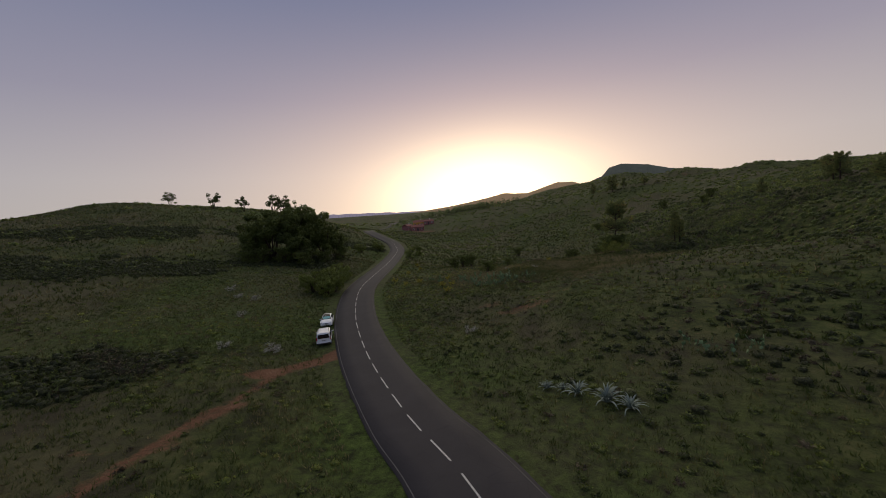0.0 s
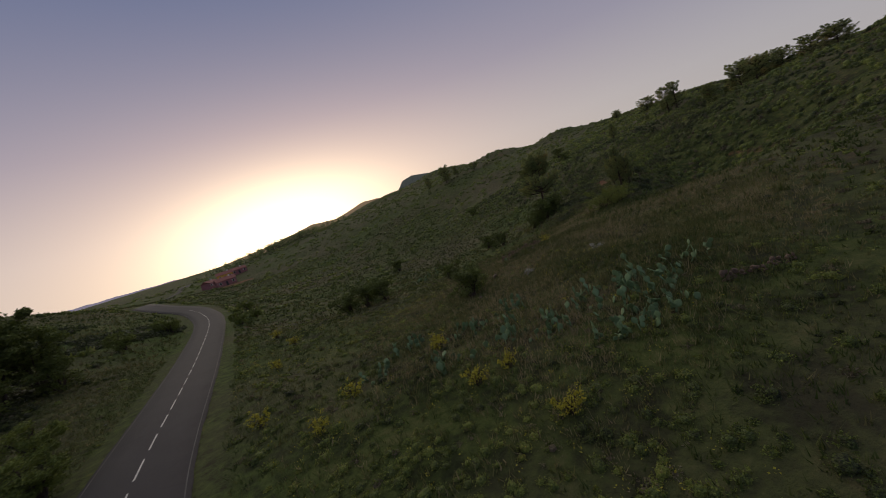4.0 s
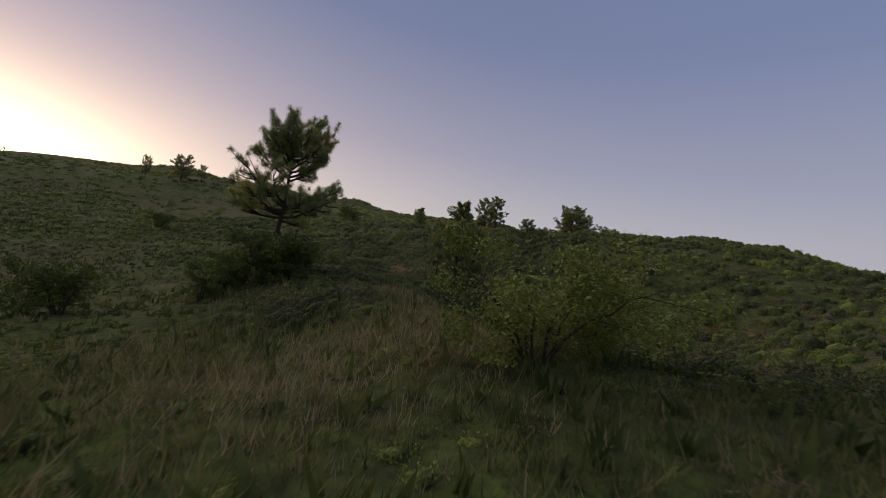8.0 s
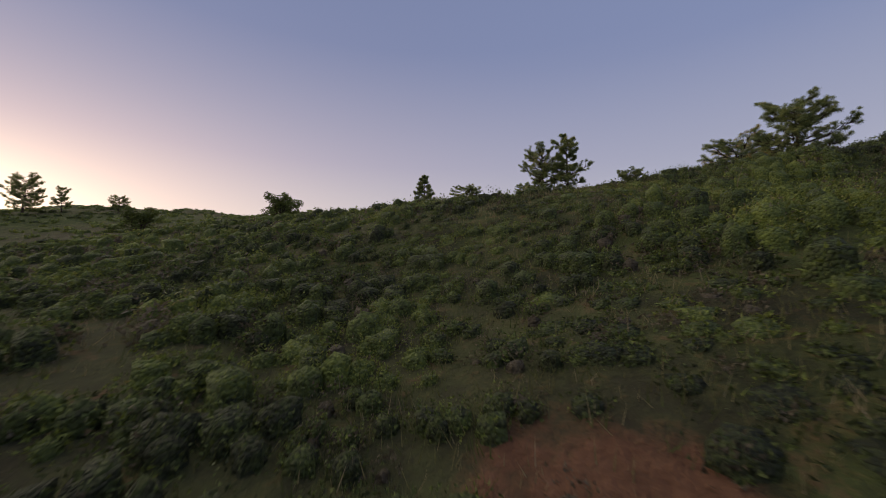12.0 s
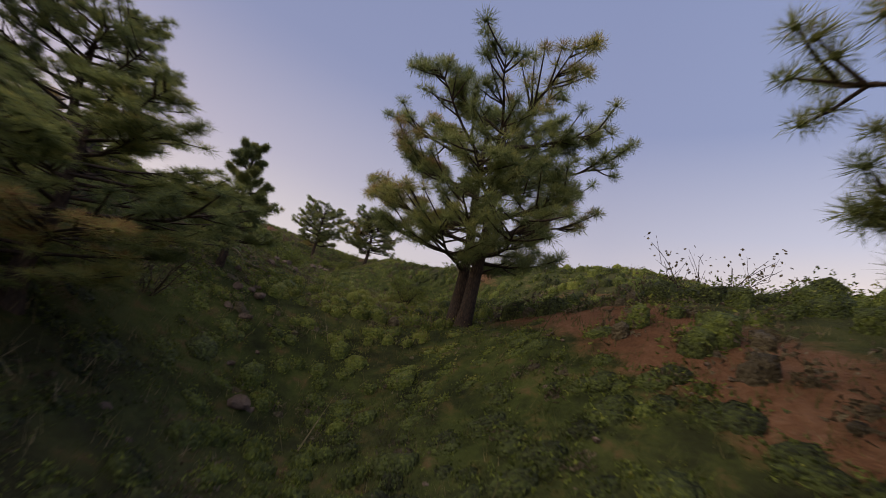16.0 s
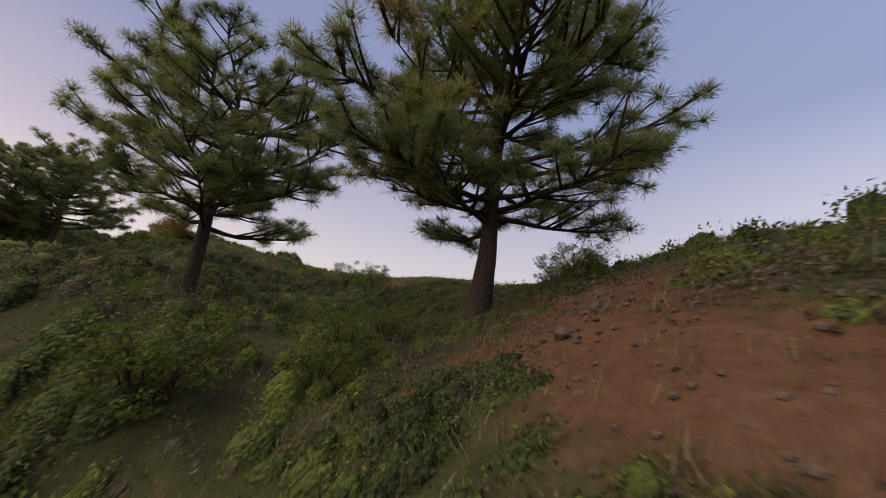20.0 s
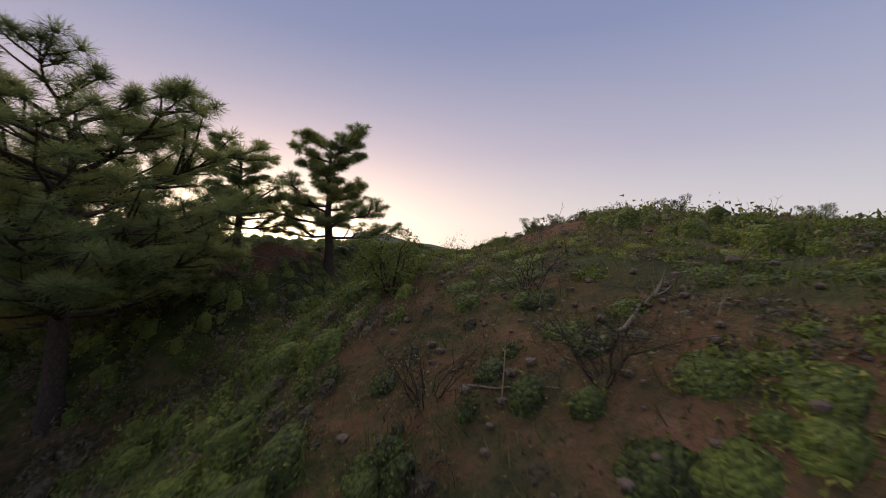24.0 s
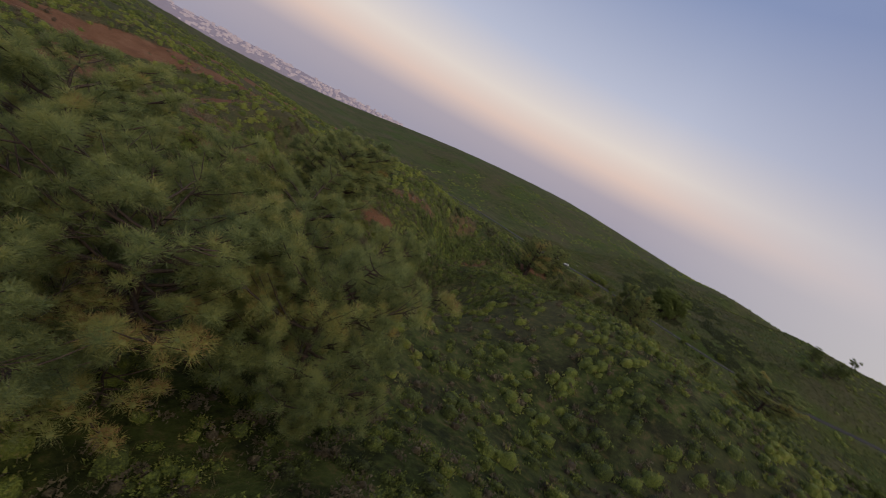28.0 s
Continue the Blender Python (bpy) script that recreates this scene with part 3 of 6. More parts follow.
SPUR_BARE = [(26, 66, 8, 2.2, 10, 0.4), (59.6, 120.8, 6.8, 0.9, 52, 1.0), (96, 116.2, 3.4, 1.1, 25, 0.9), (63, 86, 6, 1.2, 60, 0.5), (66, 92, 7, 0.8, 70, 0.5), (24, 40, 10, 3, 20, 0.35), (90, -102, 30, 10, 20, 0.8), (37, -116, 20, 8, 0, 0.8)]
GULLY_BARE = [(110, 113.4, 5, 1.2, 5, 0.75), (116.5, 113.6, 5, 1.3, 0, 0.75), (141.8, 122.8, 4.2, 0.9, -10, 0.55), (125, 122.9, 3, 1.0, 0, 0.55), (126.8, 118.2, 1.8, 1.2, 0, 0.55), (123, 118, 3, 1.2, 0, 0.5), (135, 114, 6, 1.4, 0, 0.6), (152, 106, 7, 1.6, 0, 0.6), (130, 100, 10, 4, 40, 0.5)]
UPPER_BARE = [(166.6, 118.8, 3.6, 1.15, -10, 0.95), (187.5, 126.6, 2.4, 1.3, 30, 0.95), (185.5, 118.3, 3, 1.0, 20, 0.85), (191, 119.4, 3, 1.2, 10, 0.85), (205.3, 131.5, 4.5, 2.0, 60, 0.52), (211, 143.4, 4, 1.4, 20, 0.7), (176, 112.5, 5, 1.2, 10, 0.55), (206, 134.5, 4, 1.6, 60, 0.5), (212.5, 140.5, 5.5, 2.6, 70, 0.6), (215.5, 144.5, 4, 2, 60, 0.85), (203, 154, 4.5, 3.5, 70, 1.0), (188, 111, 4, 2, 20, 0.6), (205, 137, 4, 2.0, 60, 0.5), (191, 71, 26, 4, 25, 1.0), (196, 109, 12, 4.5, 30, 0.75), (184, 88, 14, 3, 20, 0.8), (112, 6, 30, 5, 70, 0.8), (166, 26, 30, 12, 40, 1.0), (195, 111, 8, 3, 20, 0.6)]
BARE = VALLEY_BARE + SPUR_BARE + GULLY_BARE + UPPER_BARE


def ellipse(x, y, cx, cy, a, b, turn):
    c, s = math.cos(radians(turn)), math.sin(radians(turn))
    u, v = (x - cx) * c + (y - cy) * s, -(x - cx) * s + (y - cy) * c
    return np.sqrt((u / a) ** 2 + (v / b) ** 2)


TRACK = densify(np.array([(-13.6, 39.6), (-16, 36.4), (-18.4, 33.4), (-18.9, 30), (-18.5, 27.1), (-19.6, 22.9), (-20.2, 18), (-20.5, 10)]), 0.6)


def bare_share(x, y):
    out = np.zeros(np.shape(x))
    px, py = np.ravel(x), np.ravel(y)
    by = np.flatnonzero((px > -30) & (px < -8) & (py > 5) & (py < 45))
    if len(by):
        gap = np.hypot(px[by, None] - TRACK[None, :, 0], py[by, None] - TRACK[None, :, 1]).min(1)
        flat = out.ravel()
        flat[by] = 0.62 * (1 - smooth(0.5, 1.5, gap))
        out = flat.reshape(np.shape(x))
    wob = 0.5 * (vnoise(x, y, 3.1) - 0.5) + 0.35 * (vnoise(x, y, 1.1) - 0.5)
    for cx, cy, a, b, turn, k in BARE:
        out = np.maximum(out, k * (1 - smooth(0.7, 1.25, ellipse(x, y, cx, cy, a, b, turn) + wob)))
    hill = smooth(40, 80, x) * smooth(0.76, 0.90, vnoise(x + 40, y, 17) * 0.6 + vnoise(x, y, 6) * 0.4)
    return np.maximum(out, 0.5 * hill)


def height(x, y):
    x, y = np.atleast_1d(np.asarray(x, float)), np.atleast_1d(np.asarray(y, float))
    z = base_height(x, y)
    near, rz = road_gap(x, y)
    rough = smooth(4, 12, near)
    z = z + rough * (0.7 * (vnoise(x, y, 11) - 0.5) + 0.35 * (vnoise(x, y, 4.3) - 0.5) + 0.16 * (vnoise(x, y, 1.7) - 0.5))
    k = 1 - smooth(3.3, 9.0, near)
    z = z * (1 - k) + (rz - 0.05 - 0.10 * (near > 2.95)) * k
    return z


def hz(x, y):
    return float(height(x, y)[0])


def build_ground():
    def axis(lo, hi, a, b, step, grow):
        mid = np.arange(a, b + step, step)
        out, s = [], step
        v = b + step
        while v < hi:
            s *= grow
            v += s
            out.append(v)
        left, s, v = [], step, a
        while v > lo:
            s *= grow
            v -= s
            left.append(v)
        return np.r_[left[::-1], mid, out]

    xs, ys = axis(-4600, 4600, -45, 240, 1.25, 1.055), axis(-3300, 4600, 8, 185, 1.25, 1.055)
    gx, gy = np.meshgrid(xs, ys)
    z = height(gx, gy)
    nx = len(xs)
    i = (np.arange(len(ys) - 1)[:, None] * nx + np.arange(nx - 1)).ravel()
    me = mesh_of("ground", np.c_[gx.ravel(), gy.ravel(), z.ravel()], np.c_[i, i + 1, i + nx + 1, i + nx], GROUND, smooth=True)
    x, y = gx.ravel(), gy.ravel()
    near, _ = road_gap(x, y)
    soil = np.maximum(np.maximum(bare_share(x, y), 0.36 * smooth(30, 60, x) - 0.06 * smooth(205, 230, x)), 0.36 * (1 - smooth(3.0, 4.1, near)))
    lush = (1 - smooth(4.0, 9.0, near)) * 0.9 + 0.8 * smooth(0.56, 0.72, vnoise(x, y, 24)) * (1 - 0.6 * smooth(30, 60, x))
    for nm, val in (("soil", soil), ("lush", np.clip(lush, 0, 1))):
        at = me.attributes.new(nm, "FLOAT", "POINT")
        at.data.foreach_set("value", val.astype(np.float32))
    return tagged(new("ground", me), "dusky hillside ground of grass, litter and red earth", "ground", kind="structure")


ground = build_ground()


# ---- road ----
def build_road():
    d = unit(np.gradient(LINE, axis=0))
    nrm = np.c_[d[:, 1], -d[:, 0]]
    rng = np.random.default_rng(3)
    n = len(LINE)
    half = 2.75
    edge_l, edge_r = half + 0.07 * (rng.random(n) - 0.5), half + 0.07 * (rng.random(n) - 0.5)
    cols = [(-edge_l - 0.02, -0.16), (-edge_l, 0.0), (np.full(n, -1.4), 0.035), (np.zeros(n), 0.05), (np.full(n, 1.4), 0.035), (edge_r, 0.0), (edge_r + 0.02, -0.16)]
    v = np.stack([np.c_[LINE + nrm * np.asarray(o)[:, None], LINE_Z + dz] for o, dz in cols], 1).reshape(-1, 3)
    m = len(cols)
    i = (np.arange(n - 1)[:, None] * m + np.arange(m - 1)).ravel()
    road = new("road", mesh_of("road", v, np.c_[i, i + 1, i + m + 1, i + m], ASPHALT, smooth=True))
    tagged(road, "narrow worn asphalt country road", "road", kind="structure")
    # broken centre line: worn painted strips, 2.4 m long every 3.6 m
    s = np.r_[0, np.cumsum(np.hypot(*np.diff(LINE, axis=0).T))]
    v0 = [(-0.05, 0, 0), (0.05, 0, 0), (0.052, 1.2, 0.004), (0.046, 2.4, 0), (-0.05, 2.4, 0), (-0.048, 1.2, 0.004)]
    strip = mesh_of("centre_dash", v0, [(0, 1, 2), (0, 2, 5), (5, 2, 3), (5, 3, 4)], PAINT)
    for k, at in enumerate(np.arange(6.0, min(s[-1] - 4, 330), 3.6)):
        x, y = np.interp(at, s, LINE[:, 0]), np.interp(at, s, LINE[:, 1])
        x2, y2 = np.interp(at + 2, s, LINE[:, 0]), np.interp(at + 2, s, LINE[:, 1])
        z, z2 = np.interp(at, s, LINE_Z), np.interp(at + 2, s, LINE_Z)
        ob = part("centre_dash", strip, road)
        ob.matrix_basis = pose(x, y, z + 0.058, math.degrees(math.atan2(z2 - z, 2)), 0, math.degrees(math.atan2(-(x2 - x), y2 - y)))
    for side, name in ((-1, "edge_line"), (1, "edge_line")):
        a, b = LINE + nrm * side * 2.52, LINE + nrm * side * 2.58
        vv = np.stack([np.c_[a, LINE_Z + 0.012], np.c_[b, LINE_Z + 0.011]], 1).reshape(-1, 3)
        i = np.arange(n - 1) * 2
        part(name, mesh_of(name, vv, np.c_[i, i + 1, i + 3, i + 2], EDGE_PAINT), road, "thin, almost worn away edge line")
    return road


EDGE_PAINT = plain("faded_edge_paint", (0.085, 0.08, 0.078), 0.8, grain=0.5, scale=6, spec=0.2)
road = build_road()


# ---- pines ----
GOLD = (1 + 5**0.5) / 2
BALL = unit(np.array([(a, b * GOLD, 0) for a in (-1, 1) for b in (-1, 1)] + [(0, a, b * GOLD) for a in (-1, 1) for b in (-1, 1)] + [(b * GOLD, 0, a) for a in (-1, 1) for b in (-1, 1)], float))
BALL_FACES = [(i, j, k) for i in range(12) for j in range(i + 1, 12) for k in range(j + 1, 12) if max(np.linalg.norm(BALL[i] - BALL[j]), np.linalg.norm(BALL[j] - BALL[k]), np.linalg.norm(BALL[i] - BALL[k])) < 1.2]


def pine_proto(name, seed, tall, bare, profile, limbs, reach, tufts, needle, brown=0.0, twin=False, lean=0.0, tiers=None, thick=1.0):
    """A pine of unit pose at the origin: trunk, each limb with its twigs, and the needle tufts of each limb."""
    rng = np.random.default_rng(seed)
    root = new(name)
    trunks, spread = [], []
    n = 10
    for w in range(2 if twin else 1):
        h = np.linspace(-0.35, tall * (0.97 - 0.12 * w), n)
        sway = np.cumsum(rng.normal(0, 0.05, (n, 2)), axis=0) * tall / 10
        sway -= sway[0]
        off = np.array([0.9 * w, 0.15 * w]) * (1 + 0.4 * h[:, None] / tall)
        p = np.c_[sway + off + np.c_[lean * h, 0 * h], h]
        r = 0.026 * tall * (1 - np.clip(h / tall, 0, 1)) ** 0.8 + 0.02
        r[0] *= 1.35
        r[1] *= 1.08
        v, f = tube(p, r, 9)
        v = v + 0.012 * tall / 10 * rng.normal(size=v.shape)
        part("trunk", mesh_of("trunk", v, f, BARK, smooth=True), root)
        trunks.append(p)
    for k in range(limbs):
        p = trunks[k % len(trunks)]
        share = (k + 0.5 * rng.random()) / limbs * 0.97
        u = bare + (1 - bare) * (tiers(share) if tiers else share)
        z = u * tall * (0.97 if not twin else 0.9)
        start = np.array([np.interp(z, p[:, 2], p[:, 0]), np.interp(z, p[:, 2], p[:, 1]), z])
        az = k * 2.4 + rng.normal(0, 0.35)
        out = np.array([math.cos(az), math.sin(az), 0])
        length = reach * profile((u - bare) / (1 - bare)) * rng.uniform(0.8, 1.15)
        length = max(length, 0.5)
        rise = rng.uniform(0.05, 0.30) + 0.55 * (u - bare) / (1 - bare)
        m = 7
        t = np.linspace(0, 1, m)
        pts = start + out * (length * t)[:, None]
        pts[:, 2] += length * (rise * t - 0.25 * t * (1 - t)) + np.cumsum(rng.normal(0, 0.03, m)) * length * 0.3
        pts[:, :2] += np.cumsum(rng.normal(0, 0.035, (m, 2)), axis=0) * length * 0.6
        rad = 0.011 * tall * (0.35 + 0.65 * length / reach) * (1 - 0.85 * t)
        wood, green = Soup(), Soup()
        wood.add(*tube(pts, rad, 5), 0.5)
        ends = []
        for q in range(int(7 + 9 * length / reach)):
            a = rng.uniform(0.22, 1.0)
            s0 = np.array([np.interp(a, t, pts[:, c]) for c in range(3)])
            yaw = az + rng.choice([-1, 1]) * rng.uniform(0.4, 1.2)
            tl = length * rng.uniform(0.22, 0.48) * (1.15 - 0.5 * a)
            dirn = np.array([math.cos(yaw), math.sin(yaw), rng.uniform(-0.05, 0.9)])
            tp = s0 + dirn * (tl * np.array([0, 0.5, 1.0]))[:, None]
            tp[1, 2] -= 0.05 * tl
            wood.add(*tube(tp, np.array([0.5, 0.35, 0.14]) * rad[2] + 0.006, 4), 0.5)
            ends.append((s0 * 0.4 + tp[2] * 0.6, tp[2], tl))
        ends.append((pts[-3], pts[-1], length * 0.3))
        tone = np.clip(rng.normal(0.40, 0.10), 0.15, 0.7)
        dead = rng.random() < brown * (1.2 - u)
        # needles stand out from rounded puffs at the twig ends, some half way along the twig too
        seats = np.array([e[1] for e in ends] + [e[0] for e in ends[::2]])
        size = 0.10 * reach * rng.uniform(0.75, 1.25, len(seats))
        own = rng.normal(0, 0.09, len(seats))
        for seat, rad_, shade in zip(seats, size, own):
            lump = BALL * rng.uniform(0.75, 1.2, (len(BALL), 1)) * [1.1, 1.1, 0.85] * rad_ * 0.2
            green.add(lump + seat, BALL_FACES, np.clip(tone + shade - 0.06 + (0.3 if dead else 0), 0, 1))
        count = int(tufts * thick * len(seats))
        pick = rng.integers(0, len(seats), count)
        out_way = unit(rng.normal(size=(count, 3)) + np.array([0, 0, 0.3]))
        puff = size[pick][:, None]
        base = seats[pick] + out_way * puff * rng.uniform(0.05, 0.6, (count, 1)) * [1.1, 1.1, 0.85]
        way = unit(out_way + np.array([0, 0, 0.25]) + rng.normal(0, 0.33, (count, 3)))
        v, f = blades(rng, base, way, needle * rng.uniform(0.55, 1.0, count), needle * rng.uniform(0.04, 0.075, count), 0.2)
        # needles that point up are tinted lighter: light from above painted into the puffs
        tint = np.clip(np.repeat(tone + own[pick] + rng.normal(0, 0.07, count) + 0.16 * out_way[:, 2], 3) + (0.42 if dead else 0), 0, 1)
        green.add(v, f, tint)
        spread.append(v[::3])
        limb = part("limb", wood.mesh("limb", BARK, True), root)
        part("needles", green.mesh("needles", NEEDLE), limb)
    spread = np.concatenate(spread)
    return root, float(np.percentile(spread[:, 2], 99.7)), float(np.percentile(np.hypot(spread[:, 0], spread[:, 1]), 95))


def dome(w):
    return 0.35 + 0.65 * math.sin(math.pi * min(1, 0.22 + 0.72 * w)) ** 0.8


def cone(w):
    return 1.02 - 0.88 * w


def parasol(w):
    return 1.05 if w < 0.3 else 0.78 - 0.9 * max(0, w - 0.62)


def two_tiers(s):
    return 0.22 * s / 0.3 if s < 0.3 else 0.46 + 0.54 * (s - 0.3) / 0.7


def layered(w):
    return (0.78 + 0.22 * math.sin(9 * w)) * (1.05 - 0.55 * w)


PINES = {}
for key, args in {
    "parasol": (11, 10.0, 0.45, parasol, 40, 4.2, 190, 0.30, 0.25, False, 0.0, two_tiers),
    "round": (13, 10.0, 0.20, dome, 30, 3.6, 190, 0.32, 0.10),
    "conical": (14, 10.0, 0.14, cone, 30, 3.1, 190, 0.36, 0.05),
    "full": (18, 10.0, 0.12, dome, 38, 3.9, 190, 0.32, 0.08),
    "wide": (19, 10.0, 0.29, dome, 44, 4.3, 190, 0.32, 0.10),
    "open": (20, 10.0, 0.30, dome, 34, 4.2, 190, 0.32, 0.10),
    "layered": (15, 10.0, 0.24, layered, 28, 3.5, 190, 0.34, 0.15),
    "spreading": (16, 10.0, 0.14, dome, 40, 6.6, 190, 0.38, 0.10, False, 0.0, None, 1.2),
}.items():
    PINES[key] = pine_proto("pine_tree", *args)
PINES["twin"] = pine_proto("pine_tree", 17, 10.0, 0.24, dome, 36, 4.2, 190, 0.33, 0.4, True)


def put_pine(kind, x, y, top, turn, label, wide, first=set(), group="pines on the hillside"):
    """A pine of this kind on the ground at x, y, with its top at that height and its crown that wide, in metres."""
    z = hz(x, y)
    proto, tall, half = PINES[kind]
    m = pose(x, y, z, 0, 0, turn) @ Matrix.Diagonal((wide / (2 * half), wide / (2 * half), (top - z) / tall, 1))
    ob = proto if kind not in first else copy_thing(proto, m)
    first.add(kind)
    ob.matrix_basis = m
    return tagged(ob, label, "tree", group)


# kind, x, y, height of the top, turn, width of the crown
SPUR_PINES = [
    ("parasol", 38.2, 117.5, 12.4, 20, 8.4, "tall umbrella-crowned pine with brown dead lower limbs"),
    ("conical", 50.0, 107.3, 7.9, 0, 3.5, "young conical pine among dark scrub"),
    ("round", 50.3, 105.6, 6.1, 40, 2.4, "bushy young pine among dark scrub"),
    ("round", 51.5, 110.3, 6.3, 90, 2.0, "bushy young pine beside a taller one"),
]
FAR_PINES = [
    ("round", 163.1, 202.8, 26.0, 0, 4.5, "far pine above the green slope"),
    ("conical", 166.0, 205.4, 25.0, 60, 3.5, "far pointed pine above the green slope"),
    ("round", 169.3, 207.9, 25.2, 120, 4.0, "far bushy pine above the green slope"),
    ("round", 175.1, 211.7, 26.0, 200, 3.4, "lone far pine above the green slope"),
    ("full", 88.5, 272.0, 29.0, 0, 8.0, "far pine on the skyline"),
    ("layered", 95.5, 270.0, 26.6, 50, 4.5, "far ragged pine on the skyline"),
    ("round", 107.0, 266.0, 26.0, 80, 5.0, "far round pine on the skyline"),
    ("round", 113.5, 262.0, 23.0, 10, 3.5, "small far pine on the skyline"),
    ("round", 77.0, 274.0, 24.8, 150, 3.5, "low far pine on the skyline"),
]
GULLY_PINES = [
    ("conical", 101.9, 152.8, 16.0, 90, 3.4, "small pointed pine on the skyline"),
    ("round", 136.5, 164.0, 23.5, 10, 7.3, "low rounded pine on the ridge"),
    ("conical", 111.0, 145.5, 15.0, 70, 1.6, "sapling pine on the ridge"),
    ("round", 121.7, 145.4, 18.5, 30, 2.8, "small round pine on the ridge"),
    ("round", 115.2, 140.2, 22.0, 140, 6.0, "rounded pine on the steep slope"),
    ("layered", 113.9, 136.3, 22.4, 45, 6.0, "ragged pointed pine on the steep slope"),
    ("full", 118.0, 128.4, 17.9, 45, 4.4, "young pine on the slope with few limbs"),
    ("full", 112.1, 124.2, 13.3, 200, 4.2, "dark bushy pine in the scrub"),
    ("conical", 118.4, 123.9, 15.0, 10, 2.2, "young pine in the scrub"),
    ("twin", 119.0, 116.0, 20.4, 0, 9.0, "twin-stemmed pine with rusty patches"),
    ("full", 106.5, 113.3, 19.8, 60, 6.8, "broad dense pine on red earth"),
]
HILLTOP_PINES = [
    ("open", 178.6, 127.8, 25.5, 30, 10.0, "round-crowned pine with open lower limbs"),
    ("wide", 172.5, 118.5, 25.6, 0, 10.0, "wide dense pine on a red bank"),
    ("layered", 206.6, 151.2, 27.9, 0, 6.4, "slender pine with layered limbs"),
    ("open", 198.3, 145.6, 26.3, 120, 9.5, "tall dense pine on the hilltop"),
    ("layered", 202.5, 152.3, 26.7, 200, 5.2, "leaning pine with wind-swept limbs"),
    ("full", 190.0, 150.5, 26.0, 300, 6.5, "spreading pine at the edge of the grove"),
    ("spreading", 195.5, 153.4, 26.0, 250, 9.0, "broad pine with needles down to the ground"),
    ("spreading", 190.6, 155.8, 25.8, 90, 6.5, "olive green pine with a yellowing crown"),
    ("round", 199.6, 149.6, 21.8, 70, 4.6, "dark low pine with many dead limbs"),
    ("spreading", 199.3, 155.6, 24.2, 10, 7.0, "low bushy pine at the foot of taller ones"),
]
for kind, x, y, top, turn, wide, label in SPUR_PINES + FAR_PINES + GULLY_PINES + HILLTOP_PINES:
    put_pine(kind, x, y, top, turn, label, wide)


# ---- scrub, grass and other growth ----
# plan of the camera's flight; growth along it is kept low and finer-leaved
FLIGHT_LINE = densify(np.array([(-20, 40), (-13, 50), (-10.4, 60.6), (-1.5, 71.5), (9.3, 80.5), (20.2, 88.9), (30.2, 96.7), (38.8, 104.3), (49.1, 114.2), (59.1, 124.6), (68.6, 129.3), (76.8, 124.1), (90.2, 120.4), (106, 120.1), (121.6, 121.2), (135.7, 121.8), (149.7, 122.2), (162.7, 121.8), (169.5, 121), (175.9, 120), (187.4, 118.5), (197.2, 122.2), (202.6, 131.5), (206.6, 141.3), (210.6, 151.4), (206.4, 161.2), (197, 166)], float), 2.0)
# thickets of dark scrub: x, y, half length, half width, turn
THICKETS = [(-78, 70, 22, 9, 20), (-108, 100, 26, 9, 30), (-50, 98, 14, 10, 60), (-66, 128, 16, 8, 60), (-44, 133, 10, 6, 70), (45, 112, 16, 10, 40), (46, 102, 10, 7, 45), (40, 92, 9, 7, 40), (22, 36, 16, 9, 30), (-130, 60, 30, 10, 10), (-34, 30, 10, 5, 10)]


def flight_gap(x, y):
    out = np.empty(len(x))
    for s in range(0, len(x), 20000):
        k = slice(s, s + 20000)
        out[k] = np.hypot(x[k, None] - FLIGHT_LINE[None, :, 0], y[k, None] - FLIGHT_LINE[None, :, 1]).min(1)
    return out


FLIGHT_GROUND_Z = height(FLIGHT_LINE[:, 0], FLIGHT_LINE[:, 1])


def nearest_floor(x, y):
    """The height of the ground under the flight line at its nearest point."""
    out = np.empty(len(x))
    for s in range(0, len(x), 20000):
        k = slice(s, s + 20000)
        out[k] = FLIGHT_GROUND_Z[np.hypot(x[k, None] - FLIGHT_LINE[None, :, 0], y[k, None] - FLIGHT_LINE[None, :, 1]).argmin(1)]
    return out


def thicket(x, y):
    out = np.zeros(len(x))
    wob = 0.9 * (vnoise(x, y, 5) - 0.5)
    for cx, cy, a, b, turn in THICKETS:
        out = np.maximum(out, 1 - smooth(0.8, 1.2, ellipse(x, y, cx, cy, a, b, turn) + wob))
    return out


def scrub_share(x, y):
    hill = smooth(34, 60, x)
    meadow = (1 - smooth(0.8, 1.15, ellipse(x, y, 18, 84, 26, 17, 38))) 
    out = 0.66 + 0.32 * hill + 0.45 * (vnoise(x, y, 9) - 0.5)
    out = np.where((x < np.interp(y, LINE[:, 1], LINE[:, 0])) & (y < 150), 0.34, out)
    out = np.where(x < -28, 0.10 + 0.45 * smooth(0.5, 0.75, vnoise(x, y, 26)), out)
    out = out * (1 - 0.85 * meadow)
    near, _ = road_gap(x, y)
    out = np.maximum(out, 0.7 * (1 - smooth(8, 16, near)) * (x > np.interp(y, LINE[:, 1], LINE[:, 0])))
    out = np.maximum(out, thicket(x, y))
    return out * (1 - 0.86 * smooth(0.45, 0.9, bare_share(x, y)))


def scatter(seed, n, box, share):
    rng = np.random.default_rng(seed)
    x, y = rng.uniform(box[0], box[1], n), rng.uniform(box[2], box[3], n)
    near, _ = road_gap(x, y)
    keep = (rng.random(n) < share(x, y)) & (near > 4.2)
    return rng, x[keep], y[keep]


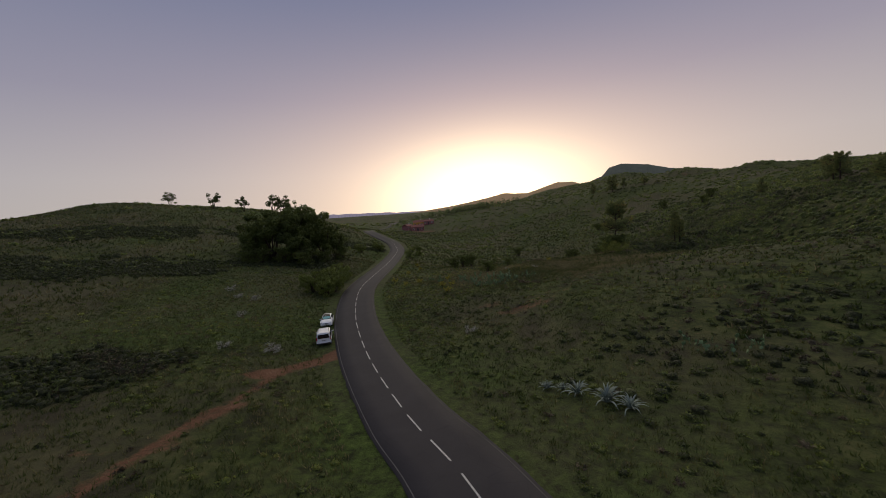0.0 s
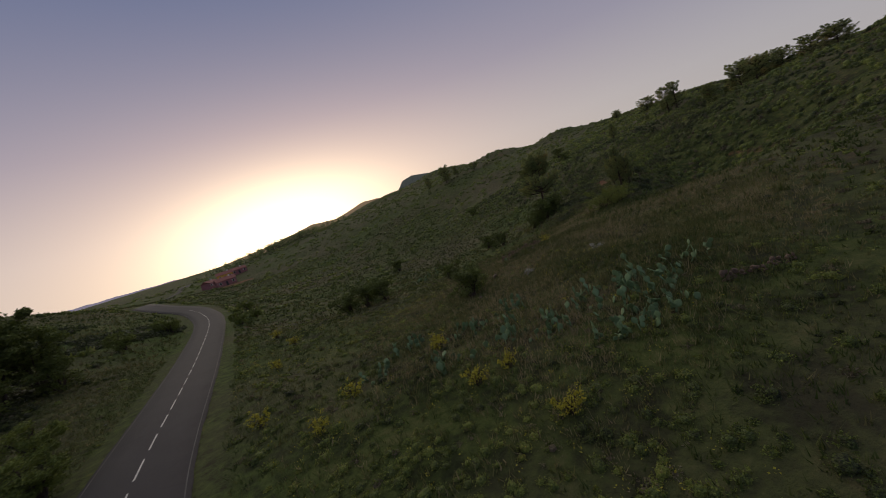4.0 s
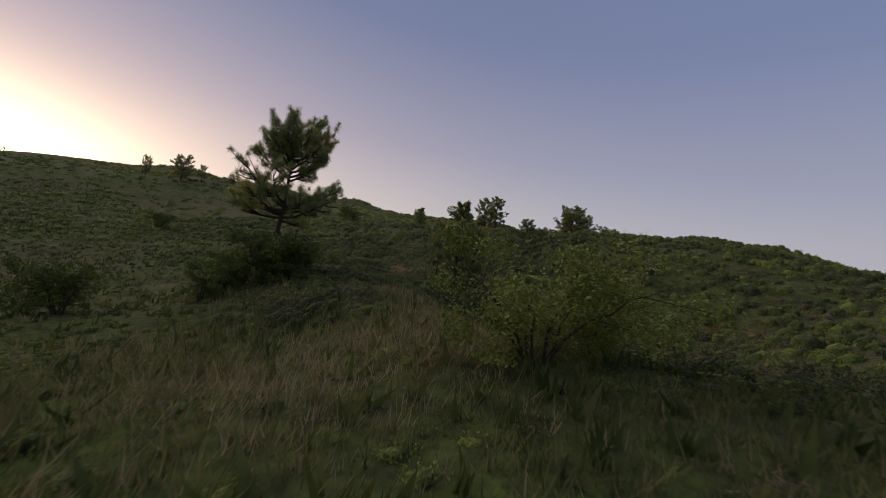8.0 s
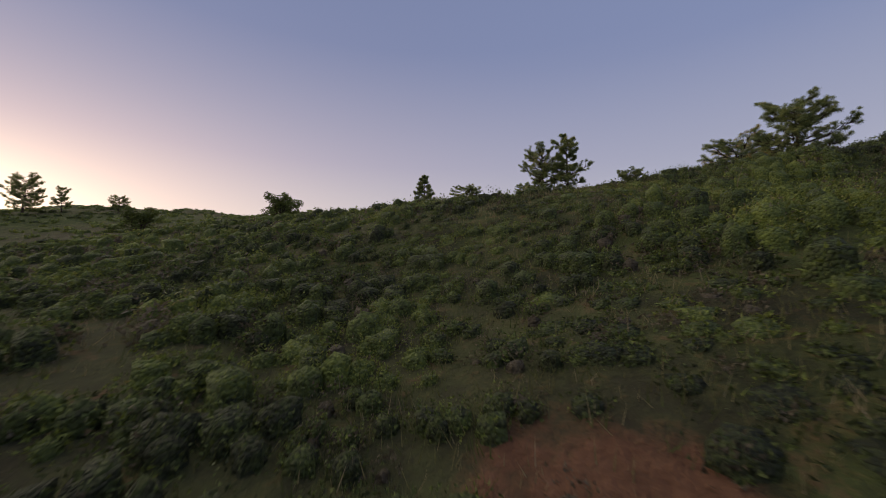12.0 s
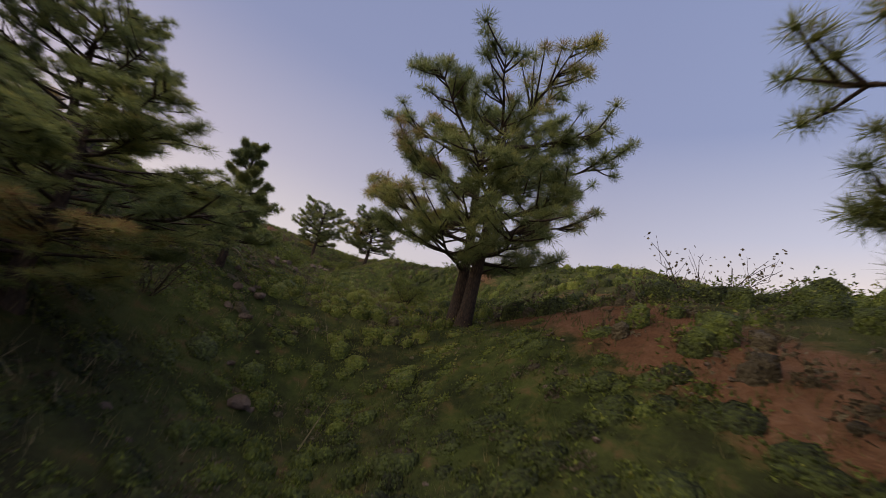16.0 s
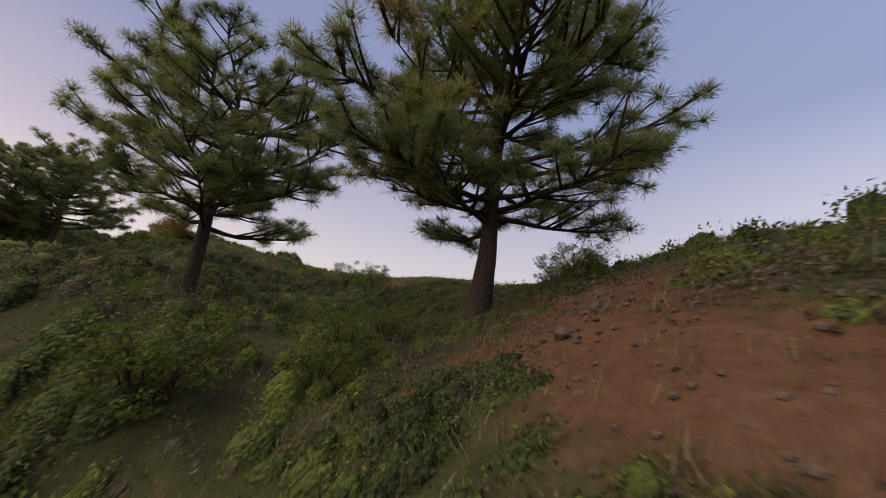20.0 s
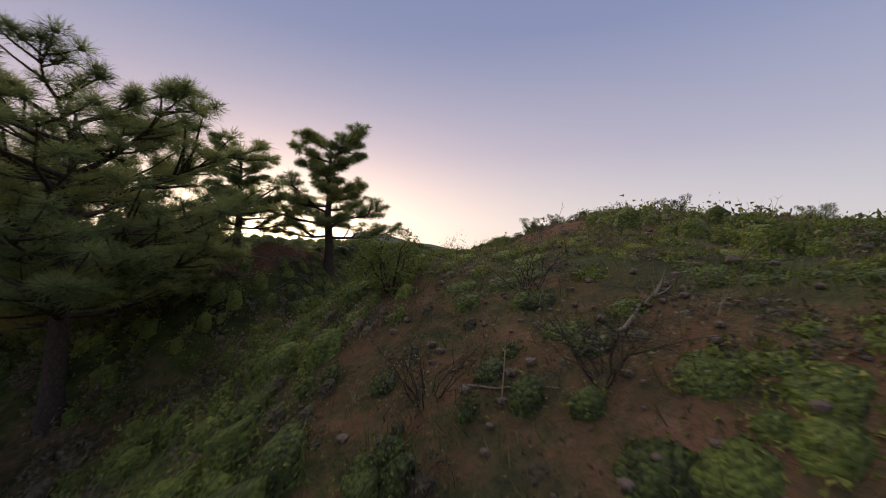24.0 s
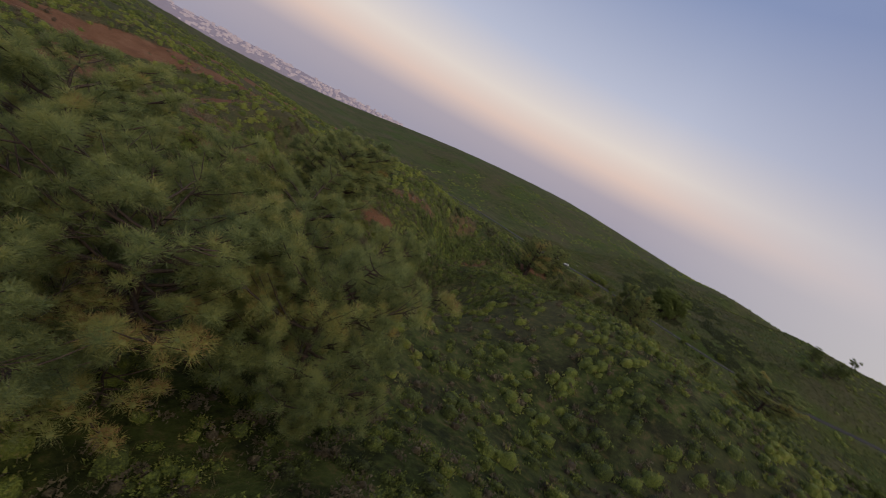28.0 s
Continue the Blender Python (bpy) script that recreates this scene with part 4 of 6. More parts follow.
def mounds(rng, x, y, r, h, tint, count, leaf, soup, rings=2, around=7, inner=0.74):
    """Cushion shrubs: a lumpy leafy dome, fringed with small loose leaves."""
    n = len(x)
    z = height(x, y) - 0.06
    size = np.stack([r, r, h], -1)
    at = np.stack([x, y, z], -1)
    lean = np.stack([height(x + 0.4, y) - height(x - 0.4, y), height(x, y + 0.4) - height(x, y - 0.4)], -1) / 0.8
    # lumps: the dome's radius swells and sinks with direction
    wave = rng.normal(size=(n, 4, 3)) * 3.6
    phase = rng.uniform(0, 6.28, (n, 4))

    def swell(u):
        return 0.88 + 0.065 * np.sin(np.einsum("nkc,nwc->nkw", u, wave) + phase[:, None]).sum(-1)

    up = np.repeat(np.linspace(-0.45, 0.72, rings), around)
    turn = np.tile(np.linspace(0, 2 * np.pi, around, endpoint=False), rings) + np.repeat(np.arange(rings) * 0.35, around)
    flat = np.sqrt(1 - up**2)
    ring = np.concatenate([np.stack([flat * np.cos(turn), flat * np.sin(turn), up], -1), [[0, 0, 1.0]]])
    u = np.broadcast_to(ring, (n, len(ring), 3))
    rad = swell(u) + rng.normal(0, 0.05, (n, len(ring)))
    core = u * rad[..., None] * inner * size[:, None]
    core[..., 2] += np.einsum("nkc,nc->nk", core[..., :2], lean)
    core = core + at[:, None]
    a = np.arange(around)
    b = (a + 1) % around
    cf = [np.r_[np.c_[a + o, b + o, b + o + around], np.c_[a + o, b + o + around, a + o + around]] for o in range(0, (rings - 1) * around, around)]
    o = (rings - 1) * around
    cf = np.concatenate(cf + [np.c_[a + o, b + o, np.full(around, rings * around)]])
    m = len(ring)
    # dome darker than its leaves, most in its hollows: shade painted into the tint
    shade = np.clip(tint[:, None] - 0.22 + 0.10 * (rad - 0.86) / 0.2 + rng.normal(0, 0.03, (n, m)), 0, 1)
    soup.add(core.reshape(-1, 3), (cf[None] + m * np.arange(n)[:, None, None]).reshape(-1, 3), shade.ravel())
    # loose leaves
    d = unit(rng.normal(size=(n, count, 3)) + np.array([0, 0, 0.35]))
    d[..., 2] = np.abs(d[..., 2])
    q = d * (swell(d) * rng.uniform(0.58, 0.92, (n, count)))[..., None] * size[:, None]
    q[..., 2] += np.einsum("nkc,nc->nk", q[..., :2], lean)
    q = (q + at[:, None]).reshape(-1, 3)
    w = unit(d * 0.6 + rng.normal(0, 0.6, d.shape)).reshape(-1, 3)
    s = ((leaf * rng.uniform(0.6, 1.4, (n, count))) * (0.7 + 0.4 * r)[:, None]).ravel()[:, None]
    side = unit(np.cross(w, rng.normal(size=w.shape)))
    v = np.stack([q - side * s * 0.34 - w * s * 0.3, q + side * s * 0.34 - w * s * 0.3, q + w * s * 0.8], 1).reshape(-1, 3)
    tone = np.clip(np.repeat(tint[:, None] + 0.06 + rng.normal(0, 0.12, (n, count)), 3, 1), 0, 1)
    soup.add(v, np.arange(len(v)).reshape(-1, 3), tone.ravel())


def build_scrub():
    bed, near, mid, far, dry = Soup(), Soup(), Soup(), Soup(), Soup()

    def sown(seed, n, box, lo, hi):
        rng, x, y = scatter(seed, n, box, scrub_share)
        gap = flight_gap(x, y)
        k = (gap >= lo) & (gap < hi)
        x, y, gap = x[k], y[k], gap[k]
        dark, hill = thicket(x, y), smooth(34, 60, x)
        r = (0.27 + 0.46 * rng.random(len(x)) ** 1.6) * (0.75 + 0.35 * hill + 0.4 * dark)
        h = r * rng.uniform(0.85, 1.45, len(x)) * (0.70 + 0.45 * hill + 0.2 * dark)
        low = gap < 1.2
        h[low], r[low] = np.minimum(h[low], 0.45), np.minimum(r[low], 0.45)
        # tops are held to 0.75 m above the ground under the camera's flight, up to six metres beside it
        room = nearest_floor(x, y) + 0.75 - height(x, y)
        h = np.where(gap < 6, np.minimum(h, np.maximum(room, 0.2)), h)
        tint = np.clip(0.50 + 0.45 * (vnoise(x, y, 7) - 0.5) + 0.55 * (vnoise(x + 9, y, 2.2) - 0.5) + rng.normal(0, 0.10, len(x)) - 0.32 * dark + 0.08 * smooth(80, 130, x), 0.03, 0.97)
        return rng, x, y, r, h, tint, rng.random(len(x)) < 0.14 + 0.22 * smooth(148, 168, x) * (1 - smooth(195, 215, x)) + 0.55 * bare_share(x, y)

    rng, x, y, r, h, tint, brown = sown(20, 260000, (-48, 240, 8, 190), -1, 2.8)
    a = ~brown
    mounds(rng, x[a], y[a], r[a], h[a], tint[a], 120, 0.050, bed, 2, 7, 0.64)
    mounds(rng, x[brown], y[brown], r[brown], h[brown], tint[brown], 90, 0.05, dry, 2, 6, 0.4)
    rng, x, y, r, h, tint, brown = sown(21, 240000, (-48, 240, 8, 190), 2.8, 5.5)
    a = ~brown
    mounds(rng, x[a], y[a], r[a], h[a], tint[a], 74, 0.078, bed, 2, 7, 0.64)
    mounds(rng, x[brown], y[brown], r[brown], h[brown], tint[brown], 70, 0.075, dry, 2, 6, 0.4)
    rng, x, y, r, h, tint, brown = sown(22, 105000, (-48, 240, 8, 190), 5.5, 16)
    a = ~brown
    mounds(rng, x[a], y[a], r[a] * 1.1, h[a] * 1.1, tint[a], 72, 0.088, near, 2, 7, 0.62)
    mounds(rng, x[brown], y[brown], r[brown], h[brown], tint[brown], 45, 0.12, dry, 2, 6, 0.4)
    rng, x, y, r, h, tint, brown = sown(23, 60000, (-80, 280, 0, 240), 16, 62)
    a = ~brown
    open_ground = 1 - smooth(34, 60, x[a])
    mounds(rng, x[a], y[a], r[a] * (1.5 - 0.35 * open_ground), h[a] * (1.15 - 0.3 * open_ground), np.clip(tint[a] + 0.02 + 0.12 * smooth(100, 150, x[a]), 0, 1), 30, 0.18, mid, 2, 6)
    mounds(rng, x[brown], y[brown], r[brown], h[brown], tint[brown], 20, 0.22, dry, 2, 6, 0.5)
    rng, x, y = scatter(24, 30000, (-330, 430, -120, 430), lambda p, q: 0.75 * np.where(p > 34, 0.8, scrub_share(p, q)))
    d = flight_gap(x, y) > 60
    r = rng.uniform(0.9, 2.0, len(x))
    t = np.clip(0.60 + 0.5 * (vnoise(x, y, 15) - 0.5) - 0.15 * thicket(x, y), 0.05, 0.95)
    mounds(rng, x[d], y[d], r[d], r[d] * 0.62, t[d], 14, 0.42, far, 2, 6)
    rng, x, y = scatter(25, 44000, (-160, -30, 20, 160), thicket)
    r = rng.uniform(0.5, 1.05, len(x))
    mounds(rng, x, y, r, r * 0.85, np.clip(rng.normal(0.10, 0.05, len(x)), 0, 1), 14, 0.3, far, 2, 6)
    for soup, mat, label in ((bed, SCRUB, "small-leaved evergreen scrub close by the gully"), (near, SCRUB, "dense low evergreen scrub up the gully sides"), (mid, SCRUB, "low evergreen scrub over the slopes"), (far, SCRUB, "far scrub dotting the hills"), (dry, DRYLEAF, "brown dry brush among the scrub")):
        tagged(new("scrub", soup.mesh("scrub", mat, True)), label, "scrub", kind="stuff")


build_scrub()


def build_grass():
    def field(seed, n, box, share, lo, hi, wide, tone, per, label, name, bend=0.3):
        rng, x, y = scatter(seed, n, box, share)
        m = len(x)
        z = height(x, y) - 0.03
        base = np.repeat(np.c_[x, y, z], per, 0)
        base[:, :2] += rng.normal(0, 0.10, (m * per, 2))
        way = unit(np.c_[rng.normal(0, 0.34, (m * per, 2)), np.ones(m * per)])
        v, f = blades(rng, base, way, rng.uniform(lo, hi, m * per), wide * rng.uniform(0.7, 1.4, m * per), bend)
        t = np.clip(np.repeat(tone + 0.6 * (vnoise(x, y, 5) - 0.5) + rng.normal(0, 0.18, m), per * 3), 0, 1)
        tagged(new(name, mesh_of(name, v, f, GRASS, t)), label, "grass", kind="stuff")

    meadow = lambda x, y: (1 - smooth(0.85, 1.2, ellipse(x, y, 16, 84, 30, 18, 38)))
    open_ = lambda x, y: np.clip(1 - 0.7 * scrub_share(x, y) - 0.9 * bare_share(x, y), 0, 1)
    field(31, 44000, (-14, 46, 58, 112), lambda x, y: meadow(x, y) * (0.4 + 0.6 * open_(x, y)), 0.2, 0.6, 0.026, 0.72, 7, "tall half-dry meadow grass on the spur", "grass")
    field(32, 62000, (-62, 20, 8, 110), lambda x, y: open_(x, y), 0.18, 0.5, 0.05, 0.42, 5, "green rough grass beside the road", "grass")
    west = lambda x, y: ((x < -60) | (y > 108) | (x > 20)) * np.clip(1 - 0.5 * scrub_share(x, y), 0, 1)
    field(37, 60000, (-190, 60, 20, 260), west, 0.35, 0.8, 0.16, 0.40, 4, "coarse pasture grass on the far slopes", "grass")
    verge = lambda x, y: (road_gap(x, y)[0] < 8).astype(float)
    field(33, 30000, (-45, 15, 5, 130), verge, 0.12, 0.38, 0.028, 0.28, 4, "lush green grass on the road verge", "grass")
    path = lambda x, y: (flight_gap(x, y) < 9) * np.clip(1 - 0.35 * bare_share(x, y), 0, 1)
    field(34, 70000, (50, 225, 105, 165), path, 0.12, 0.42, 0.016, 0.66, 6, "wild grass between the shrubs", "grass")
    field(35, 900, (70, 225, 100, 165), lambda x, y: smooth(0.45, 0.7, vnoise(x, y, 8)) * (flight_gap(x, y) < 22), 0.7, 1.5, 0.03, 0.95, 2, "tall dry flower stalks standing in the scrub", "dry_stalks", 0.1)
    field(36, 1500, (-12, 46, 60, 112), lambda x, y: meadow(x, y) * smooth(0.4, 0.7, vnoise(x, y, 6)), 0.6, 1.1, 0.02, 0.9, 3, "bleached dry stalks in the meadow", "dry_stalks", 0.15)
    # wild flowers, spread in drifts
    for seed, n, box, mat, label in ((41, 800, (-24, 8, 55, 100), YELLOW, "yellow flowering weeds beside the road"), (42, 260, (-60, -20, 20, 100), PALE, "pale seed heads in the rough grass"), (43, 160, (60, 220, 105, 165), YELLOW, "small yellow blossoms among the scrub")):
        rng, x, y = scatter(seed, n, box, lambda p, q: smooth(0.45, 0.7, vnoise(p, q, 7)))
        m = len(x)
        c = np.repeat(np.c_[x, y, height(x, y) + rng.uniform(0.12, 0.4, m)], 7, 0) + rng.normal(0, 0.12, (m * 7, 3))
        v, f = leaves(rng, c, unit(rng.normal(size=(m * 7, 3)) + [0, 0, 1]), rng.uniform(0.03, 0.08, m * 7))
        tagged(new("wild_flowers", mesh_of("wild_flowers", v, f, mat, rng.random(len(v)))), label, "flowers", kind="stuff")


build_grass()


# ---- broad-leaved bushes and trees ----
def leafy_proto(name, seed, tall, wide, stems, count, leaf, tone, mat=None, trunk=0.03, start=0.15):
    """A bush or small tree: forked stems and a ragged crown of leaves clustered at the branch ends."""
    rng = np.random.default_rng(seed)
    root = new(name)
    ends = []
    for k in range(stems):
        az = k * 2.4 + rng.normal(0, 0.3)
        out = rng.uniform(0.35, 1.0) * wide * 0.7
        top = np.array([math.cos(az) * out, math.sin(az) * out, tall * rng.uniform(0.55, 0.92)])
        p0 = np.array([math.cos(az), math.sin(az), 0]) * 0.06 * wide
        p0[2] = -0.15
        t = np.linspace(0, 1, 6)[:, None]
        pts = p0 + (top - p0) * t + np.array([0, 0, 1]) * np.sin(np.pi * t) * tall * start + np.cumsum(rng.normal(0, 0.03, (6, 3)), 0) * wide
        pts[0] = p0
        wood = Soup()
        wood.add(*tube(pts, trunk * tall * (1 - 0.8 * t[:, 0]), 5), 0.5)
        for q in range(5):
            a = rng.uniform(0.35 if tall > 5 else 0.1, 1)
            s0 = np.array([np.interp(a, t[:, 0], pts[:, c]) for c in range(3)])
            e = s0 + unit(rng.normal(size=3) + [0, 0, 0.5] + 0.6 * unit(s0 * [1, 1, 0])) * wide * rng.uniform(0.2, 0.42)
            wood.add(*tube(np.stack([s0, (s0 + e) / 2 + rng.normal(0, 0.03, 3), e]), np.array([0.4, 0.25, 0.1]) * trunk * tall * 0.5 + 0.004, 4), 0.5)
            ends.append(e)
        part("branch", wood.mesh("branch", BARK, True), root)
    ends = np.array(ends)
    green = Soup()
    pick = rng.integers(0, len(ends), count)
    lob = rng.uniform(0.12, 0.26, len(ends)) * wide
    d = unit(rng.normal(size=(count, 3)))
    c = ends[pick] + d * lob[pick][:, None] * rng.uniform(0.5, 1.1, (count, 1)) * [1, 1, 0.75]
    c[:, 2] = np.maximum(c[:, 2], 0.08)
    v, f = leaves(rng, c, unit(d + rng.normal(0, 0.5, d.shape)), leaf * rng.uniform(0.7, 1.3, count))
    green.add(v, f, np.clip(np.repeat(tone + rng.normal(0, 0.05, len(ends))[pick] + rng.normal(0, 0.06, count), 4), 0, 1))
    part("foliage", green.mesh("foliage", mat or SCRUB), root)
    return root


def put(proto, rows, label, category, group=""):
    """The first row takes the prototype itself, the others copies. Rows: x, y, size, turn."""
    for k, (x, y, s, turn) in enumerate(rows):
        m = pose(x, y, hz(x, y), 0, 0, turn) @ Matrix.Scale(s, 4)
        ob = proto if k == 0 else copy_thing(proto, m)
        ob.matrix_basis = m
        tagged(ob, label, category, group)


put(leafy_proto("roadside_bush", 51, 3.2, 3.0, 7, 5200, 0.14, 0.62), [(-27.4, 66.0, 1.35, 0), (-29.6, 70.0, 1.1, 90), (-27.4, 62.6, 0.95, 200), (-30.5, 64.5, 1.1, 150), (-29.0, 76.0, 0.8, 20), (-31.5, 82.0, 0.9, 70), (-40.0, 121.0, 0.9, 40), (-38.0, 136.0, 1.0, 120), (-24.3, 121.5, 0.7, 30), (-26.0, 150.0, 0.8, 77), (-23.0, 132.0, 0.6, 10)], "bright green rounded bush beside the road", "bush", "bushes along the road")
put(leafy_proto("wild_olive_tree", 52, 3.0, 3.8, 8, 8000, 0.11, 0.74, trunk=0.018), [(28.6, 91.6, 0.74, 0), (31.0, 90.8, 0.6, 60)], "small bright green wild tree with crooked dark stems", "tree", "wild trees in the gully")
put(leafy_proto("hillside_tree", 53, 7.5, 5.0, 9, 7500, 0.30, 0.42, trunk=0.020), [(-50, 97, 1.65, 0), (-54.5, 94, 1.5, 70), (-47, 98.5, 1.55, 130), (-43.5, 101, 1.15, 200), (-58, 92, 1.0, 260), (-52, 103, 1.6, 10), (-42, 105, 0.85, 300), (-46.5, 93.5, 1.0, 50), (-61, 97, 1.0, 100), (-49, 106, 1.2, 220)], "dark broad-crowned tree on the western slope", "tree", "dark trees on the western slope")
put(leafy_proto("gum_tree", 54, 9.0, 5.5, 5, 1700, 0.42, 0.34, trunk=0.016), [(-152.3, 174.8, 0.75, 0), (-117, 158, 0.75, 100), (-104, 160, 0.7, 200), (-98, 172, 0.9, 30), (-92, 170, 0.95, 140), (-86, 168, 0.8, 250), (-80, 160, 0.55, 10)], "airy tree on the western skyline", "tree", "trees on the western skyline")
put(leafy_proto("dark_bush", 55, 2.4, 2.6, 7, 3000, 0.14, 0.44), [(5.5, 99.7, 0.9, 0), (0.2, 81.0, 1.1, 50), (26.4, 125.0, 1.2, 10), (26.6, 118.7, 1.1, 80), (-6.2, 102.3, 1.3, 40), (-3.6, 101.0, 1.2, 140), (-8.4, 104.0, 1.1, 200), (35.4, 113.6, 0.9, 30), (37.8, 112.9, 0.8, 70), (39.4, 116.2, 1.4, 110), (33.8, 115.4, 0.9, 170), (36.2, 114.6, 1.5, 200), (-45, 90.5, 1.5, 15), (-50, 91, 1.7, 75), (-54.5, 89, 1.5, 130), (-41.5, 97, 1.3, 190), (-39.5, 103, 1.2, 250), (-58, 88, 1.2, 310), (38.2, 115.4, 1.4, 240), (35.0, 117.0, 1.2, 290), (31.6, 113.6, 0.7, 20), (40.6, 118.0, 0.8, 100), (87, 163, 1.3, 10), (80, 180, 1.4, 60), (14, 160, 1.3, 130), (50, 175, 1.3, 290), (100, 180, 1.5, 77)], "dark evergreen bush on the hillside", "bush", "dark bushes on the hillside")
put(leafy_proto("skyline_shrub", 56, 1.6, 1.7, 8, 2600, 0.075, 0.52), [(160, 106.5, 1.0, 0), (159, 102.5, 0.9, 60), (157, 98.5, 0.8, 100), (155.5, 94, 1.4, 150), (164, 104, 0.9, 200), (152, 100, 0.7, 20), (213, 148.5, 0.45, 0), (214.8, 147.6, 0.4, 50), (217, 148, 0.45, 110), (219.5, 148.4, 0.5, 160), (222, 149, 0.6, 210), (224.5, 149, 0.6, 260), (219, 141, 0.5, 300), (221, 137, 0.5, 10), (222, 132, 0.6, 70), (223, 127, 0.6, 130)], "low bright shrub on the crest of the bank", "bush", "shrubs along the crest")
put(leafy_proto("bushy_shrub", 57, 1.5, 1.8, 10, 4600, 0.062, 0.66), [(211.6, 145.4, 0.55, 0), (212.4, 144.6, 0.5, 40), (206.6, 143.4, 0.7, 0), (207.0, 145.4, 0.8, 80), (169.7, 121.7, 0.5, 0), (168.9, 122.1, 0.42, 60), (171.4, 121.0, 0.5, 130), (172.2, 115.4, 0.35, 20), (205.6, 139.5, 0.7, 90), (176.5, 122.3, 0.9, 130), (169.0, 124.4, 0.8, 170), (170.2, 117.0, 0.5, 210), (178, 113.2, 0.8, 250), (193, 122.5, 1.0, 290), (190.8, 120.4, 0.9, 20), (188.0, 121.0, 0.9, 80), (101.5, 117.6, 0.7, 120), (92.5, 117.6, 0.8, 160), (88.5, 124.4, 0.8, 200), (131, 124.2, 0.9, 240), (125.5, 117.2, 0.8, 280), (138.5, 118.0, 0.6, 330), (56.5, 131.5, 0.9, 60)], "dense light green shrub on red earth", "bush", "shrubs along the gully")
put(leafy_proto("bare_shrub", 58, 1.6, 2.4, 12, 260, 0.08, 0.7, DRYLEAF, trunk=0.012), [(-30, 29.5, 1.0, 0), (122.5, 102.3, 2.0, 0), (54.0, 93.0, 1.0, 60), (206.0, 134.2, 0.5, 30), (204.6, 135.6, 0.5, 110), (207.0, 136.5, 0.5, 200), (-33, 30.5, 1.1, 80), (-36.4, 31.9, 0.9, 160), (31.4, 88.9, 0.7, 30), (30.2, 87.4, 0.5, 100), (136.6, 124.0, 0.6, 0), (132, 123.0, 0.5, 90), (115, 124.0, 0.7, 150), (145, 118.2, 0.6, 200), (209.0, 142.2, 0.5, 0)], "grey leafless twiggy shrub", "shrub", "leafless shrubs")
put(leafy_proto("pale_flowering_shrub", 59, 0.7, 1.2, 6, 420, 0.10, 0.5, PALE), [(-22.0, 36.4, 1.0, 0), (-2.4, 43.2, 0.8, 40), (-27.5, 36.8, 0.8, 80), (-33, 48, 0.8, 120), (-36, 56, 0.9, 160), (-40, 58, 0.8, 200), (-44, 62, 0.9, 250), (9, 74, 0.6, 0), (4, 77, 0.5, 60)], "pale flowering low shrub in rough grass", "shrub", "pale flowering shrubs")
put(leafy_proto("yellow_flowering_shrub", 60, 1.1, 1.0, 7, 460, 0.10, 0.5, YELLOW), [(-17.3, 83.8, 0.8, 0), (-7.7, 65.1, 0.8, 40), (-6.4, 60.3, 0.8, 80), (-6.0, 65.0, 0.7, 120), (-7.2, 71.4, 0.9, 160), (-14.8, 68.4, 0.7, 200), (-12.8, 70.9, 0.8, 240), (-17.8, 72.5, 0.8, 280), (13.9, 87.0, 0.8, 0), (-16, 92, 0.8, 30), (-18, 100, 0.9, 60)], "bushy weed with yellow green flower heads", "shrub", "yellow flowering shrubs")


# ---- parked cars ----
CARPAINT = plain("white_car_paint", (0.78, 0.79, 0.80), 0.28, grain=0.03, spec=0.6)
CARGLASS = plain("dark_car_glass", (0.012, 0.014, 0.016), 0.06, grain=0.05, spec=0.7)
BLACKTRIM = plain("black_plastic_trim", (0.022, 0.022, 0.023), 0.55, grain=0.15)
RUBBER = plain("tyre_rubber", (0.018, 0.018, 0.018), 0.85, grain=0.2)
ALLOY = plain("alloy_rim", (0.42, 0.43, 0.44), 0.35, metal=0.9, grain=0.08)
REDLAMP = plain("red_lamp_lens", (0.36, 0.012, 0.016), 0.15, grain=0.1)
CLEARLAMP = plain("clear_lamp_lens", (0.30, 0.31, 0.32), 0.08, grain=0.1, spec=0.8)
SHADE = plain("teal_sunshade", (0.16, 0.42, 0.42), 0.5, grain=0.45, scale=30)
PLATE_WHITE = plain("number_plate", (0.62, 0.62, 0.60), 0.4, grain=0.03)


def loft(rows, mat, name):
    """A car shell from cross-sections: y, z under, z belt, z roof, half width, half roof width, edge radius share."""
    ring_n = 16
    v, f = [], []
    for y, zb, zm, zr, w, wr in rows:
        half = [(w * 0.80, zb), (w * 0.96, zb + 0.06), (w, zb + 0.22), (w * 1.0, zm - 0.12), (w * 0.975, zm), (wr + (w - wr) * 0.22, zr - 0.10), (wr * 0.93, zr - 0.03), (wr * 0.6, zr)]
        v += [(x, y, z) for x, z in half] + [(-x, y, z) for x, z in half[::-1]]
    n = len(rows)
    for i in range(n - 1):
        for j in range(ring_n):
            a, b = i * ring_n + j, i * ring_n + (j + 1) % ring_n
            f += [(a, b, b + ring_n), (a, b + ring_n, a + ring_n)]
    for i in (0, n - 1):
        c = i * ring_n
        for j in range(1, ring_n - 1):
            f.append((c, c + j, c + j + 1) if i else (c, c + j + 1, c + j))
    return mesh_of(name, v, f, mat, smooth=False)


